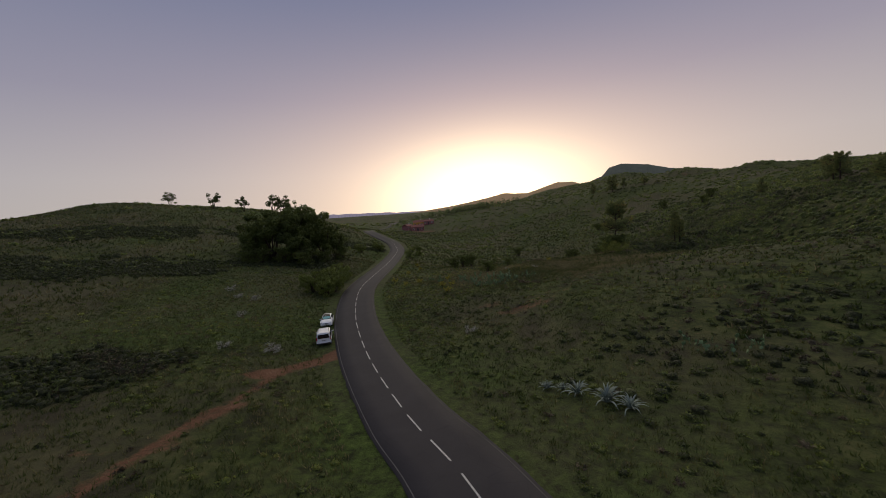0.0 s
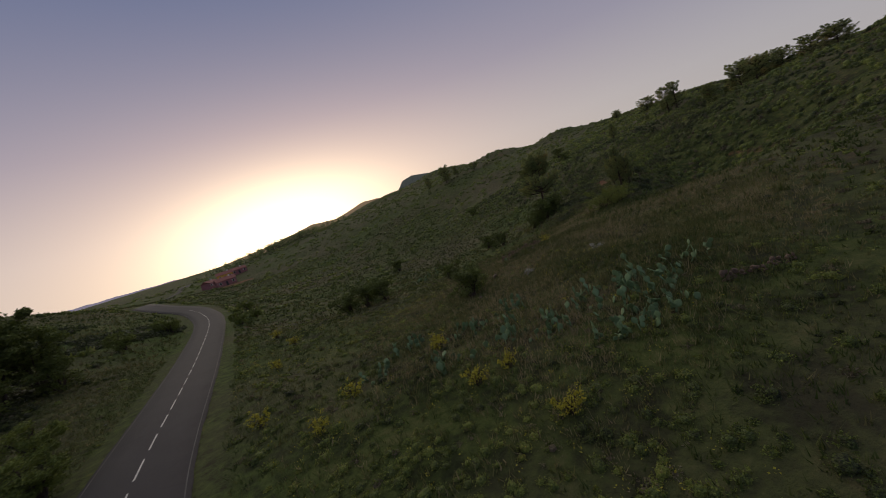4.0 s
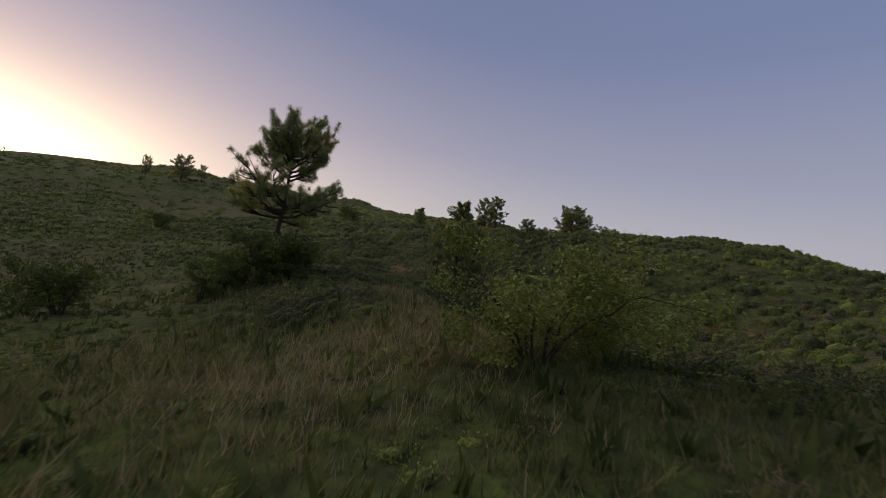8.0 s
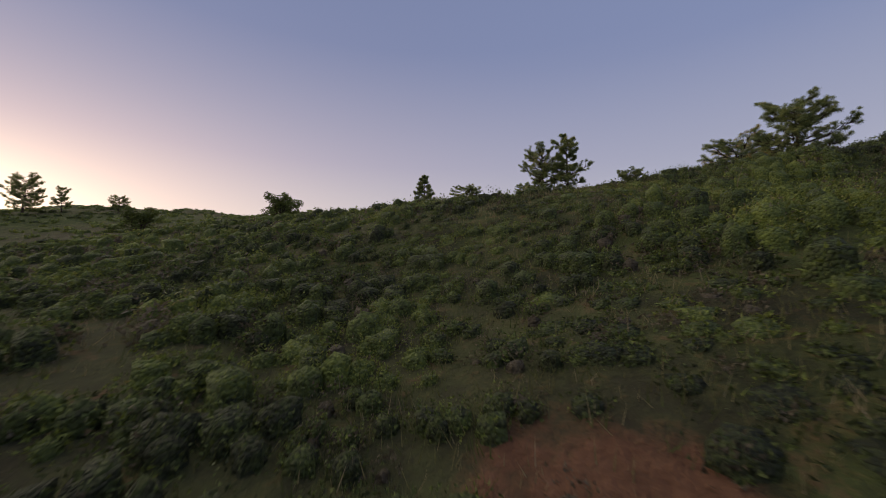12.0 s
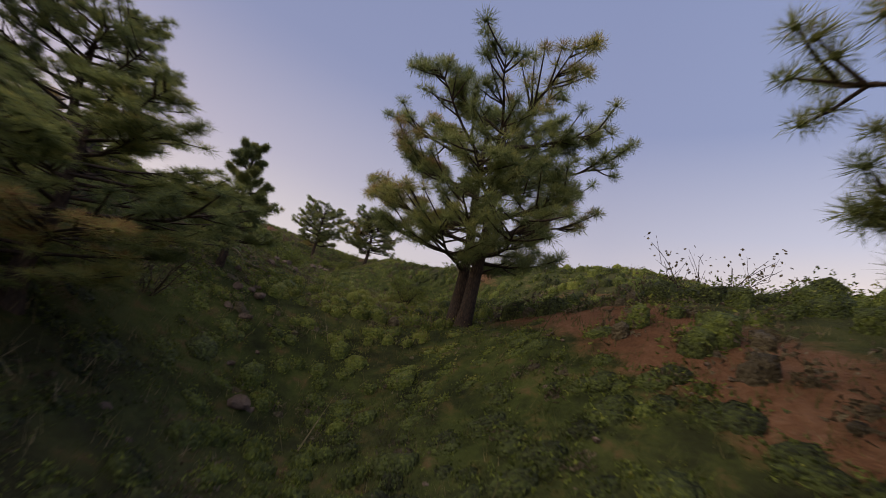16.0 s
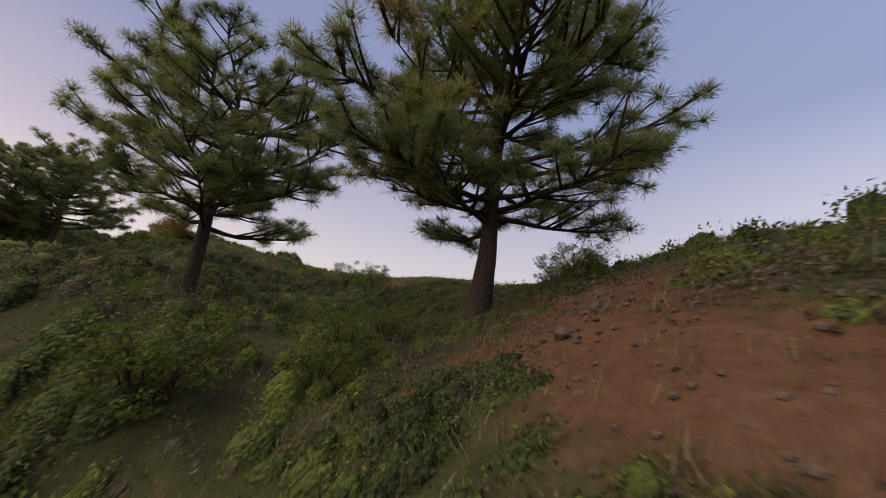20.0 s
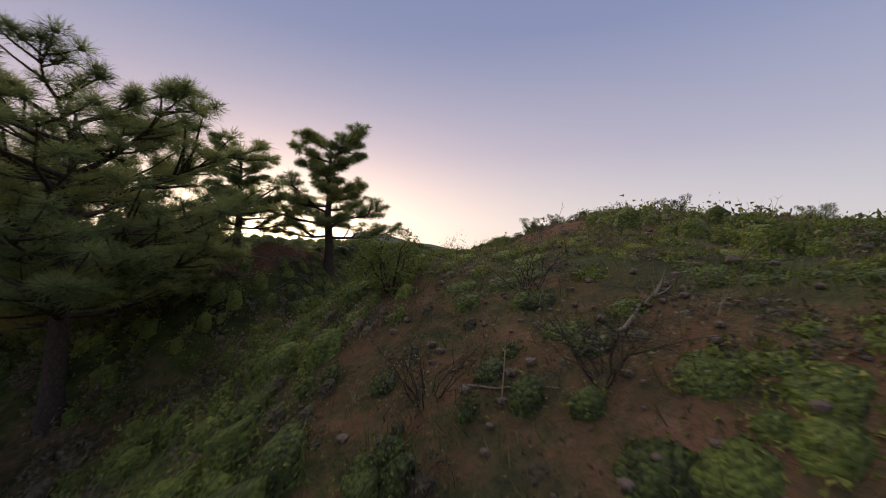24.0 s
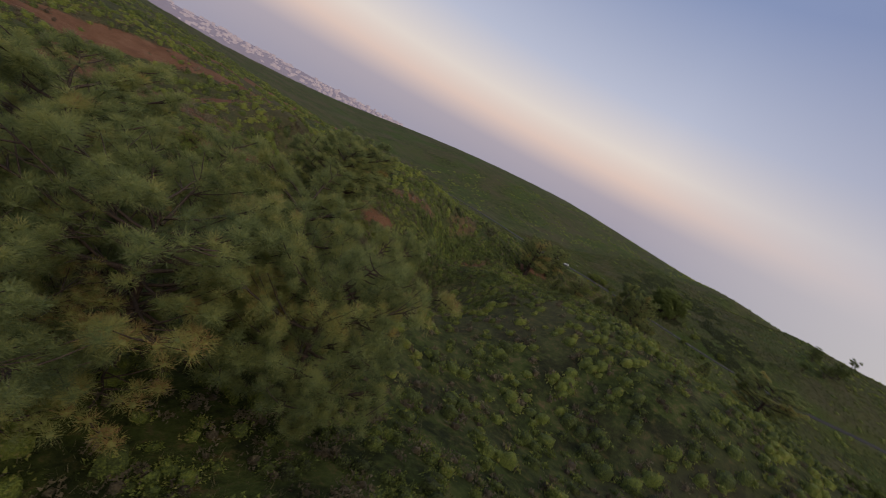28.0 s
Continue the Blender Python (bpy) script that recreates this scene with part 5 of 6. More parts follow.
def slab(name, corners, mat, thick=0.02):
    """A thin panel with four or more corners and real thickness."""
    p = np.array(corners, float)
    nrm = unit(np.cross(p[1] - p[0], p[-1] - p[0]))
    n = len(p)
    v = np.concatenate([p + nrm * thick * 0.5, p - nrm * thick * 0.5])
    f = [(0, k, k + 1) for k in range(1, n - 1)] + [(n, n + k + 1, n + k) for k in range(1, n - 1)]
    for k in range(n):
        q = (k + 1) % n
        f += [(k, n + k, n + q), (k, n + q, q)]
    return mesh_of(name, v, f, mat)


def box_mesh(name, lo, hi, mat, bevel=0.02):
    bm = bmesh.new()
    bmesh.ops.create_cube(bm, size=1)
    lo, hi = np.array(lo, float), np.array(hi, float)
    for q in bm.verts:
        q.co = [(lo[i] + hi[i]) / 2 + q.co[i] * (hi[i] - lo[i]) for i in range(3)]
    if bevel:
        bmesh.ops.bevel(bm, geom=bm.edges[:], offset=bevel, segments=2, affect="EDGES")
    return bm_mesh(name, bm, mat)


def wheel_meshes(r=0.31, w=0.2):
    a = np.linspace(0, 2 * np.pi, 20, endpoint=False)
    prof = [(r * 0.66, -w / 2), (r * 0.9, -w / 2), (r, -w * 0.32), (r, w * 0.32), (r * 0.9, w / 2), (r * 0.66, w / 2)]
    v = [(x, q * math.cos(t), q * math.sin(t)) for q, x in prof for t in a]
    f = []
    for i in range(5):
        for j in range(20):
            p, q = i * 20 + j, i * 20 + (j + 1) % 20
            f += [(p, q, q + 20), (p, q + 20, p + 20)]
    tyre = mesh_of("tyre", v, f, RUBBER)
    rv, rf = [(0.0, 0, 0)], []
    for k in range(10):
        for rr, x in ((0.18, 0.03), (0.66, 0.06)):
            t = k * math.pi / 5
            wd = 0.24 if rr < 0.3 else 0.2
            rv += [(x, r * rr * math.cos(t - wd), r * rr * math.sin(t - wd)), (x, r * rr * math.cos(t + wd), r * rr * math.sin(t + wd))]
        b = 1 + k * 4
        rf += [(b, b + 1, b + 3), (b, b + 3, b + 2), (0, b, b + 1)]
    return tyre, mesh_of("rim", rv, rf, ALLOY)


TYRE, RIM_MESH = wheel_meshes()


def add_wheels(car, half, ys):
    for y in ys:
        for s in (-1, 1):
            wh = part("wheel", TYRE, car)
            wh.matrix_basis = pose(s * half, y, 0.31)
            rim = part("rim", RIM_MESH, wh, "spoked alloy rim")
            rim.matrix_basis = pose(s * 0.07, 0, 0, 0, 0, 0 if s > 0 else 180)


def family_van(at, yaw):
    """Tall white estate van; its tail is towards -y."""
    car = thing("family_van", "white family van with roof rails parked on the grass verge", "car", group="parked cars")
    rows = [(-2.19, 0.42, 1.02, 1.10, 0.78, 0.70), (-2.17, 0.32, 1.03, 1.55, 0.86, 0.70), (-2.10, 0.26, 1.03, 1.76, 0.90, 0.70), (-1.85, 0.24, 1.03, 1.82, 0.91, 0.71), (-0.6, 0.22, 1.02, 1.84, 0.91, 0.72), (0.35, 0.22, 1.0, 1.80, 0.91, 0.70), (0.85, 0.22, 0.99, 1.62, 0.91, 0.67), (1.35, 0.22, 0.97, 1.16, 0.90, 0.70), (1.75, 0.22, 0.90, 1.02, 0.88, 0.70), (2.05, 0.24, 0.76, 0.86, 0.82, 0.62), (2.18, 0.34, 0.62, 0.68, 0.70, 0.52)]
    part("body", loft(rows, CARPAINT, "body"), car)
    part("rear_window", slab("rear_window", [(-0.72, -2.215, 1.06), (0.72, -2.215, 1.06), (0.64, -2.195, 1.58), (-0.64, -2.195, 1.58)], CARGLASS, 0.03), car, "dark tinted rear window")
    part("windscreen", slab("windscreen", [(-0.70, 1.33, 1.14), (0.70, 1.33, 1.14), (0.58, 0.72, 1.68), (-0.58, 0.72, 1.68)], CARGLASS, 0.03), car)
    for s in (-1, 1):
        for a, b in ((-1.95, -1.05), (-0.98, -0.10), (-0.03, 0.75)):
            q = 0.22 if b > 0.5 else 0.0
            part("side_window", slab("side_window", [(s * 0.915, a, 1.08), (s * 0.915, b + q, 1.08), (s * 0.79, b - q * 0.6, 1.60), (s * 0.79, a + 0.06, 1.62)], CARGLASS, 0.03), car)
        part("roof_rail", mesh_of("roof_rail", *tube([(s * 0.62, -1.7, 1.80), (s * 0.63, -1.5, 1.88), (s * 0.63, 0.0, 1.89), (s * 0.60, 0.25, 1.80)], [0.022] * 4, 6), BLACKTRIM), car, "black roof rail")
        lamp = part("tail_lamp", box_mesh("tail_lamp", (s * 0.83 - 0.06, -2.215, 0.78), (s * 0.83 + 0.06, -2.05, 1.22), REDLAMP), car, "red tail lamp")
        part("headlamp", box_mesh("headlamp", (s * 0.66 - 0.16, 1.98, 0.62), (s * 0.66 + 0.16, 2.14, 0.80), CLEARLAMP), car)
        mir = part("mirror", box_mesh("mirror", (s * 1.02 - 0.1, 0.80, 1.02), (s * 1.02 + 0.1, 0.92, 1.18), CARPAINT, 0.03), car)
        part("door_seam", box_mesh("door_seam", (s * 0.913 - 0.004, -0.045, 0.42), (s * 0.913 + 0.004, -0.03, 1.06), BLACKTRIM, 0), car)
        part("side_strip", box_mesh("side_strip", (s * 0.915 - 0.015, -1.6, 0.50), (s * 0.915 + 0.015, 1.0, 0.60), BLACKTRIM, 0.008), car)
        part("door_handle", box_mesh("door_handle", (s * 0.92 - 0.02, -0.90, 0.92), (s * 0.92 + 0.02, -0.70, 0.96), BLACKTRIM, 0.01), car)
    part("rear_bumper", box_mesh("rear_bumper", (-0.86, -2.27, 0.30), (0.86, -2.05, 0.58), CARPAINT, 0.05), car)
    part("bumper_strip", box_mesh("bumper_strip", (-0.84, -2.285, 0.27), (0.84, -2.10, 0.46), BLACKTRIM), car)
    plate = part("number_plate", box_mesh("number_plate", (-0.26, -2.235, 0.72), (0.26, -2.20, 0.83), PLATE_WHITE, 0.004), car)
    part("plate_bar", box_mesh("plate_bar", (-0.19, -2.242, 0.75), (0.20, -2.236, 0.80), BLACKTRIM, 0), plate, "dark bar")
    add_wheels(car, 0.82, (-1.38, 1.36))
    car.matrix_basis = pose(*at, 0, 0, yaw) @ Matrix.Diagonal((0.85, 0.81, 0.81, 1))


def hatchback(at, yaw):
    """Small white hatchback; its nose is towards -y."""
    car = thing("hatchback", "white hatchback with a dark roof and teal sunshade on the verge", "car", group="parked cars")
    rows = [(-2.05, 0.34, 0.56, 0.60, 0.66, 0.50), (-2.0, 0.22, 0.66, 0.72, 0.78, 0.60), (-1.75, 0.20, 0.78, 0.86, 0.86, 0.68), (-1.2, 0.20, 0.90, 0.98, 0.88, 0.70), (-0.92, 0.20, 0.93, 1.03, 0.88, 0.68), (-0.25, 0.20, 0.95, 1.40, 0.88, 0.58), (0.2, 0.20, 0.96, 1.47, 0.88, 0.58), (1.0, 0.20, 0.98, 1.45, 0.88, 0.57), (1.5, 0.22, 1.0, 1.36, 0.86, 0.56), (1.85, 0.26, 1.0, 1.10, 0.82, 0.60), (1.98, 0.34, 0.86, 0.92, 0.72, 0.56)]
    part("body", loft(rows, CARPAINT, "body"), car)
    part("windscreen", slab("windscreen", [(0.68, -0.94, 1.02), (-0.68, -0.94, 1.02), (-0.53, -0.28, 1.395), (0.53, -0.28, 1.395)], CARGLASS, 0.03), car)
    part("sunshade", slab("sunshade", [(0.58, -0.87, 1.075), (-0.58, -0.87, 1.075), (-0.47, -0.42, 1.345), (0.47, -0.42, 1.345)], SHADE, 0.02), car, "teal patterned sunshade behind the glass")
    part("roof_panel", slab("roof_panel", [(0.52, -0.24, 1.428), (-0.52, -0.24, 1.428), (-0.52, 0.55, 1.486), (0.52, 0.55, 1.486)], BLACKTRIM, 0.03), car, "dark glass roof panel")
    part("rear_window", slab("rear_window", [(-0.58, 1.84, 1.08), (0.58, 1.84, 1.08), (0.48, 1.52, 1.34), (-0.48, 1.52, 1.34)], CARGLASS, 0.03), car)
    for s in (-1, 1):
        for a, b, c, d in ((-0.80, 0.25, -0.30, 0.28), (0.32, 1.35, 0.34, 1.15)):
            part("side_window", slab("side_window", [(s * 0.875, a, 1.0), (s * 0.875, b, 1.02), (s * 0.67, d, 1.36), (s * 0.67, c, 1.35)], CARGLASS, 0.03), car)
        part("headlamp", slab("headlamp", [(s * 0.36, -2.02, 0.62), (s * 0.74, -1.90, 0.70), (s * 0.78, -1.82, 0.79), (s * 0.42, -1.98, 0.70)], CLEARLAMP, 0.06), car, "slim clear headlamp")
        part("mirror", box_mesh("mirror", (s * 0.98 - 0.09, -0.62, 0.95), (s * 0.98 + 0.09, -0.52, 1.08), CARPAINT, 0.03), car)
        part("door_handle", box_mesh("door_handle", (s * 0.885 - 0.02, 0.05, 0.84), (s * 0.885 + 0.02, 0.22, 0.875), CARPAINT, 0.01), car)
        part("sill", box_mesh("sill", (s * 0.87 - 0.02, -0.9, 0.20), (s * 0.87 + 0.02, 0.95, 0.30), BLACKTRIM, 0.01), car)
    part("grille", box_mesh("grille", (-0.38, -2.06, 0.60), (0.38, -2.0, 0.66), BLACKTRIM, 0.01), car)
    part("air_intake", box_mesh("air_intake", (-0.62, -2.07, 0.26), (0.62, -2.0, 0.36), BLACKTRIM, 0.02), car)
    plate = part("number_plate", box_mesh("number_plate", (-0.26, -2.085, 0.43), (0.26, -2.06, 0.53), PLATE_WHITE, 0.004), car)
    part("plate_bar", box_mesh("plate_bar", (-0.19, -2.092, 0.455), (0.20, -2.086, 0.505), BLACKTRIM, 0), plate, "dark bar")
    add_wheels(car, 0.78, (-1.32, 1.28))
    car.matrix_basis = pose(*at, 0, 0, yaw) @ Matrix.Scale(0.817, 4)


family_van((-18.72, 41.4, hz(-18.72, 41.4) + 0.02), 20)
hatchback((-21.0, 47.6, hz(-21.0, 47.6) + 0.02), 17)


# ---- cactus and agave ----
def prickly_pear(seed, x, y, wide, tall, pads):
    rng = np.random.default_rng(seed)
    root = thing("prickly_pear", "grey-green prickly pear clump on the open slope", "cactus", (x, y, hz(x, y)), "prickly pear clumps")
    spots = []
    for k in range(pads):
        if k < pads * 0.4 or not spots:
            a, r = rng.uniform(0, 6.28), wide * math.sqrt(rng.random())
            px, py = r * math.cos(a), r * math.sin(a)
            pos = np.array([px, py, hz(x + px, y + py) - hz(x, y) - 0.03])
        else:
            b, d, s = spots[rng.integers(0, len(spots))]
            pos = b + d * s * 0.40
            if pos[2] > tall:
                pos = np.array([b[0] * 1.1, b[1] * 1.1, 0.0])
        tilt, turn, s = rng.normal(0, 26), rng.uniform(0, 360), rng.uniform(0.55, 1.1)
        m = pose(*pos, tilt, rng.normal(0, 22), turn) @ Matrix.Scale(s, 4)
        ob = part("pad", PAD, root)
        ob.matrix_basis = m
        spots.append((pos, np.array(m.to_3x3() @ Vector((0, 0, 1))) / s, s))


def pad_mesh():
    v, f = [], []
    for i in range(7):
        u = i / 6
        half = 0.17 * math.sin(math.pi * (0.08 + 0.92 * u) ** 1.25) + 0.012
        for j in range(8):
            a = j * math.pi / 4
            v.append((half * math.cos(a), 0.028 * math.sin(a) * (1.2 - 0.5 * u), 0.42 * u))
    for i in range(6):
        for j in range(8):
            p, q = i * 8 + j, i * 8 + (j + 1) % 8
            f += [(p, q, q + 8), (p, q + 8, p + 8)]
    return mesh_of("pad", v, f, CACTUS, smooth=True)


PAD = pad_mesh()
for k, (x, y, w, h, n) in enumerate([(-0.6, 63.2, 1.7, 1.3, 52), (2.0, 62.8, 1.6, 1.4, 48), (-2.6, 66.4, 1.5, 1.3, 44), (0.8, 65.8, 1.8, 1.6, 56), (3.8, 65.0, 1.7, 1.5, 50), (-7.6, 68.2, 1.3, 0.9, 26), (-4.6, 67.8, 1.3, 1.0, 28), (-2.4, 70.7, 1.5, 1.0, 30), (-5.0, 71.5, 1.4, 0.8, 26), (-8.1, 74.5, 1.3, 0.7, 22), (-11.5, 72.1, 1.2, 0.7, 22), (6.5, 64.7, 1.3, 1.1, 26), (7.2, 86.2, 0.5, 0.4, 8), (16.2, 33.5, 2.0, 1.2, 26), (19.0, 32.0, 1.8, 1.2, 24), (4.5, 112.0, 2.0, 1.2, 22), (8.0, 116.0, 1.8, 1.2, 20)]):
    prickly_pear(100 + k, x, y, w, h, n)


def agave_leaf_mesh():
    v, f = [], []
    for i in range(8):
        u = i / 7
        half = 0.075 * (1 - u) ** 0.6 * (0.6 + 1.2 * u * (1 - u)) + 0.004
        y, z = 0.95 * u, 0.62 * u - 0.45 * u * u * u
        v += [(-half, y, z + 0.03 * (1 - u)), (0, y, z - 0.012), (half, y, z + 0.03 * (1 - u)), (0, y, z - 0.045 * (1 - u) - 0.012)]
    for i in range(7):
        for j in range(4):
            p, q = i * 4 + j, i * 4 + (j + 1) % 4
            f += [(p, q, q + 4), (p, q + 4, p + 4)]
    return mesh_of("leaf", v, f, AGAVE, smooth=True)


AGAVE_LEAF = agave_leaf_mesh()


def agave(seed, x, y, size):
    rng = np.random.default_rng(seed)
    root = thing("agave", "blue-grey agave rosette on the road bank", "agave", (x, y, hz(x, y)), "agaves beside the road")
    for k in range(30):
        u = k / 30
        ob = part("leaf", AGAVE_LEAF, root)
        ob.matrix_basis = pose(0, 0, 0.05, 62 * u + rng.normal(0, 5) - 8, rng.normal(0, 8), k * 137.5 + rng.normal(0, 8)) @ Matrix.Scale(size * rng.uniform(0.8, 1.15) * (1 - 0.25 * u), 4)


for k, (x, y, s) in enumerate([(6.9, 25.6, 1.5), (5.4, 26.9, 1.25), (8.0, 24.6, 1.1), (3.6, 28.2, 0.8), (4.6, 27.8, 0.7)]):
    agave(200 + k, x, y, s)


# ---- stones ----
def stone_meshes(seed, mat, name, count=5, flat=0.75):
    out = []
    rng = np.random.default_rng(seed)
    for k in range(count):
        bm = bmesh.new()
        bmesh.ops.create_icosphere(bm, subdivisions=2, radius=0.5)
        cut = unit(rng.normal(size=(15, 3)))
        lim = rng.uniform(0.24, 0.42, 15)
        sx = rng.uniform(0.75, 1.2, 3)
        for q in bm.verts:
            p = np.array(q.co)
            for c, l in zip(cut, lim):
                d = p @ c
                if d > l:
                    p = p - c * (d - l)
            q.co = p * sx * [1, 1, flat] + rng.normal(0, 0.012, 3)
        out.append(bm_mesh(name, bm, mat))
    return out


BOULDERS = stone_meshes(7, STONE, "boulder")
FIELD = stone_meshes(8, WALLSTONE, "stone", 5, 0.8)


def stone_wall(seed, line, tall, label):
    rng = np.random.default_rng(seed)
    pts = densify(np.array(line, float), 0.22)
    x0, y0 = pts[0]
    root = thing("dry_stone_wall", label, "wall", (x0, y0, hz(x0, y0)), "dry stone walls")
    for x, y in pts:
        rise = -0.05
        top = tall * (0.55 + 0.75 * vnoise(x, y, 1.6))
        while rise < top:
            s = rng.uniform(0.22, 0.42)
            px, py = x + rng.normal(0, 0.07), y + rng.normal(0, 0.09)
            ob = part("stone", FIELD[rng.integers(0, 5)], root)
            ob.matrix_basis = pose(px - x0, py - y0, hz(px, py) - hz(x0, y0) + rise + s * 0.2, rng.normal(0, 14), rng.normal(0, 14), rng.uniform(0, 360)) @ Matrix.Scale(s, 4)
            rise += s * 0.62


stone_wall(300, [(8.0, 87.8), (9.6, 87.3), (11.2, 87.0), (12.6, 86.4)], 0.60, "low dry stone terrace wall of reddish stones")
stone_wall(301, [(5.0, 61.9), (6.4, 60.9), (7.9, 60.2)], 0.28, "tumbled dry stone wall on bare red earth")


def boulder(rng, x, y, s, label, group):
    ob = new("boulder", BOULDERS[rng.integers(0, 5)])
    ob.matrix_basis = pose(x, y, hz(x, y) + s * 0.14, rng.normal(0, 12), rng.normal(0, 12), rng.uniform(0, 360)) @ Matrix.Scale(s, 4)
    tagged(ob, label, "rock", group)


def build_boulders():
    rng = np.random.default_rng(9)
    bed = densify(np.array([(112, 121.8), (118, 122.6), (121.5, 122.9), (125, 123.0), (128.3, 122.8), (133, 122.8), (137, 123.1), (140.5, 123.2), (142.8, 122.6), (145, 122.6), (152, 122.6), (158, 122.9)], float), 0.42)
    for x, y in bed:
        if rng.random() < 0.95:
            s = 0.16 + 0.42 * rng.random() ** 2
            boulder(rng, x + rng.normal(0, 0.3), y + rng.normal(0, 0.55), s, "grey-brown boulder in the dry gully bed", "boulders in the gully")
    for x, y, s in [(127.2, 118.2, 1.30), (127.8, 117.6, 1.00), (126.6, 117.5, 0.90), (125.2, 120.2, 0.80), (124.9, 123.2, 0.80), (125.6, 122.8, 0.70), (124.2, 122.6, 0.70), (140.7, 122.4, 0.95), (141.6, 121.8, 0.84), (142.1, 122.7, 0.95), (143.1, 122.3, 0.84), (143.8, 123.0, 0.73), (139.8, 123.0, 0.73), (138.9, 123.3, 0.95), (140.3, 123.7, 1.05), (141.3, 123.2, 0.84), (139.4, 122.6, 0.84), (140.5, 121.9, 0.73), (138.1, 124.0, 0.95), (142.4, 123.6, 0.95), (144.5, 122.6, 0.84), (137.7, 123.0, 0.73)]:
        boulder(rng, x, y, 0.8 * s, "large brown boulder at the gully edge", "boulders in the gully")
    for x, y, s in [(149.4, 105.4, 0.9), (150.8, 105.6, 0.7), (152.5, 106.6, 0.8), (154, 107.2, 0.7), (148.4, 105.6, 0.6), (156, 107.9, 0.6), (158.5, 108.4, 0.7), (97.0, 117.0, 0.7), (96.2, 116.6, 0.5), (95.2, 116.2, 0.6), (94.6, 115.6, 0.5), (212.8, 148.8, 0.7), (209.5, 134.6, 0.4), (211, 139.5, 0.5), (213, 141, 0.45), (214.6, 143.0, 0.5), (210.6, 141.0, 0.35), (207.9, 136.8, 0.3), (171.2, 122.2, 0.5), (170.7, 121.7, 0.35), (167.2, 118.6, 0.3), (166.9, 119.3, 0.28), (168.0, 118.0, 0.25)]:
        boulder(rng, x, y, s, "weathered rock bedded in red earth", "rocks on the bank")
    for x, y, s in [(-0.4, 78.3, 0.5), (3.6, 82.4, 0.6), (4.0, 79.8, 0.5), (7.8, 86.0, 0.5), (10.2, 84.6, 0.45), (15.0, 88.5, 0.4)]:
        boulder(rng, x, y, s, "pale stone half sunk in meadow grass", "stones in the meadow")
    # loose stones and clods, too many to count
    soup = Soup()
    base = [np.array(m.vertices.foreach_get and [q.co[:] for q in m.vertices]) for m in PEBBLES]
    tri = [np.array([p.vertices[:] for p in m.polygons]) for m in PEBBLES]
    zones = [(118, 162, 117, 125, 900, 0.05, 0.16), (163, 178, 114, 121, 1500, 0.03, 0.12), (202, 222, 130, 152, 3000, 0.03, 0.18), (94, 120, 110, 119, 500, 0.04, 0.13), (146, 160, 102, 109, 400, 0.05, 0.2), (196, 208, 150, 160, 300, 0.03, 0.08), (-24, -12, 14, 38, 300, 0.02, 0.06)]
    for a, b, c, d, n, lo, hi in zones:
        x, y = rng.uniform(a, b, n), rng.uniform(c, d, n)
        keep = rng.random(n) < 0.35 + 0.65 * bare_share(x, y)
        x, y = x[keep], y[keep]
        z = height(x, y)
        for k in range(len(x)):
            i = rng.integers(0, len(base))
            t, s = rng.uniform(0, 6.28), rng.uniform(lo, hi)
            rot = np.array([[math.cos(t), -math.sin(t), 0], [math.sin(t), math.cos(t), 0], [0, 0, 1]])
            soup.add(base[i] @ rot * s + [x[k], y[k], z[k] + s * 0.15], tri[i], 0.5)
    tagged(new("rubble", soup.mesh("rubble", STONE)), "loose stones and clods on bare red earth", "rubble", kind="stuff")


def pebble_meshes():
    out = []
    rng = np.random.default_rng(10)
    for k in range(4):
        bm = bmesh.new()
        bmesh.ops.create_icosphere(bm, subdivisions=1, radius=0.5)
        for q in bm.verts:
            q.co = q.co * rng.uniform(0.75, 1.15)
            q.co.z *= 0.7
        out.append(bm_mesh("pebble", bm, STONE))
    return out


PEBBLES = pebble_meshes()
build_boulders()


# ---- dead wood ----
def dead_branch(seed, a, b, radius, twigs, label):
    """A fallen branch from a to b with a few broken twigs."""
    rng = np.random.default_rng(seed)
    a, b = np.array([*a, hz(*a) + radius]), np.array([*b, hz(*b) + radius])
    t = np.linspace(0, 1, 8)[:, None]
    span = np.linalg.norm(b - a)
    pts = a + (b - a) * t + np.cumsum(rng.normal(0, 0.02, (8, 3)), 0) * span
    pts[:, 2] = np.maximum(pts[:, 2], height(pts[:, 0], pts[:, 1]) + radius * 0.6)
    root = thing("dead_branch", label, "branch", tuple(a), "fallen branches")
    part("stem", mesh_of("stem", tube(pts - a, radius * (1 - 0.6 * t[:, 0]), 7)[0], tube(pts - a, radius * (1 - 0.6 * t[:, 0]), 7)[1], DEADWOOD, smooth=True), root)
    for k in range(twigs):
        i = rng.integers(2, 7)
        d = unit(unit(b - a) + rng.normal(0, 0.5, 3) + [0, 0, 0.35]) * span * rng.uniform(0.15, 0.4)
        q = pts[i] - a
        v, f = tube(np.stack([q, q + d * 0.5 + rng.normal(0, 0.02, 3), q + d]), np.array([0.5, 0.35, 0.15]) * radius, 5)
        part("twig", mesh_of("twig", v, f, DEADWOOD, smooth=True), root)


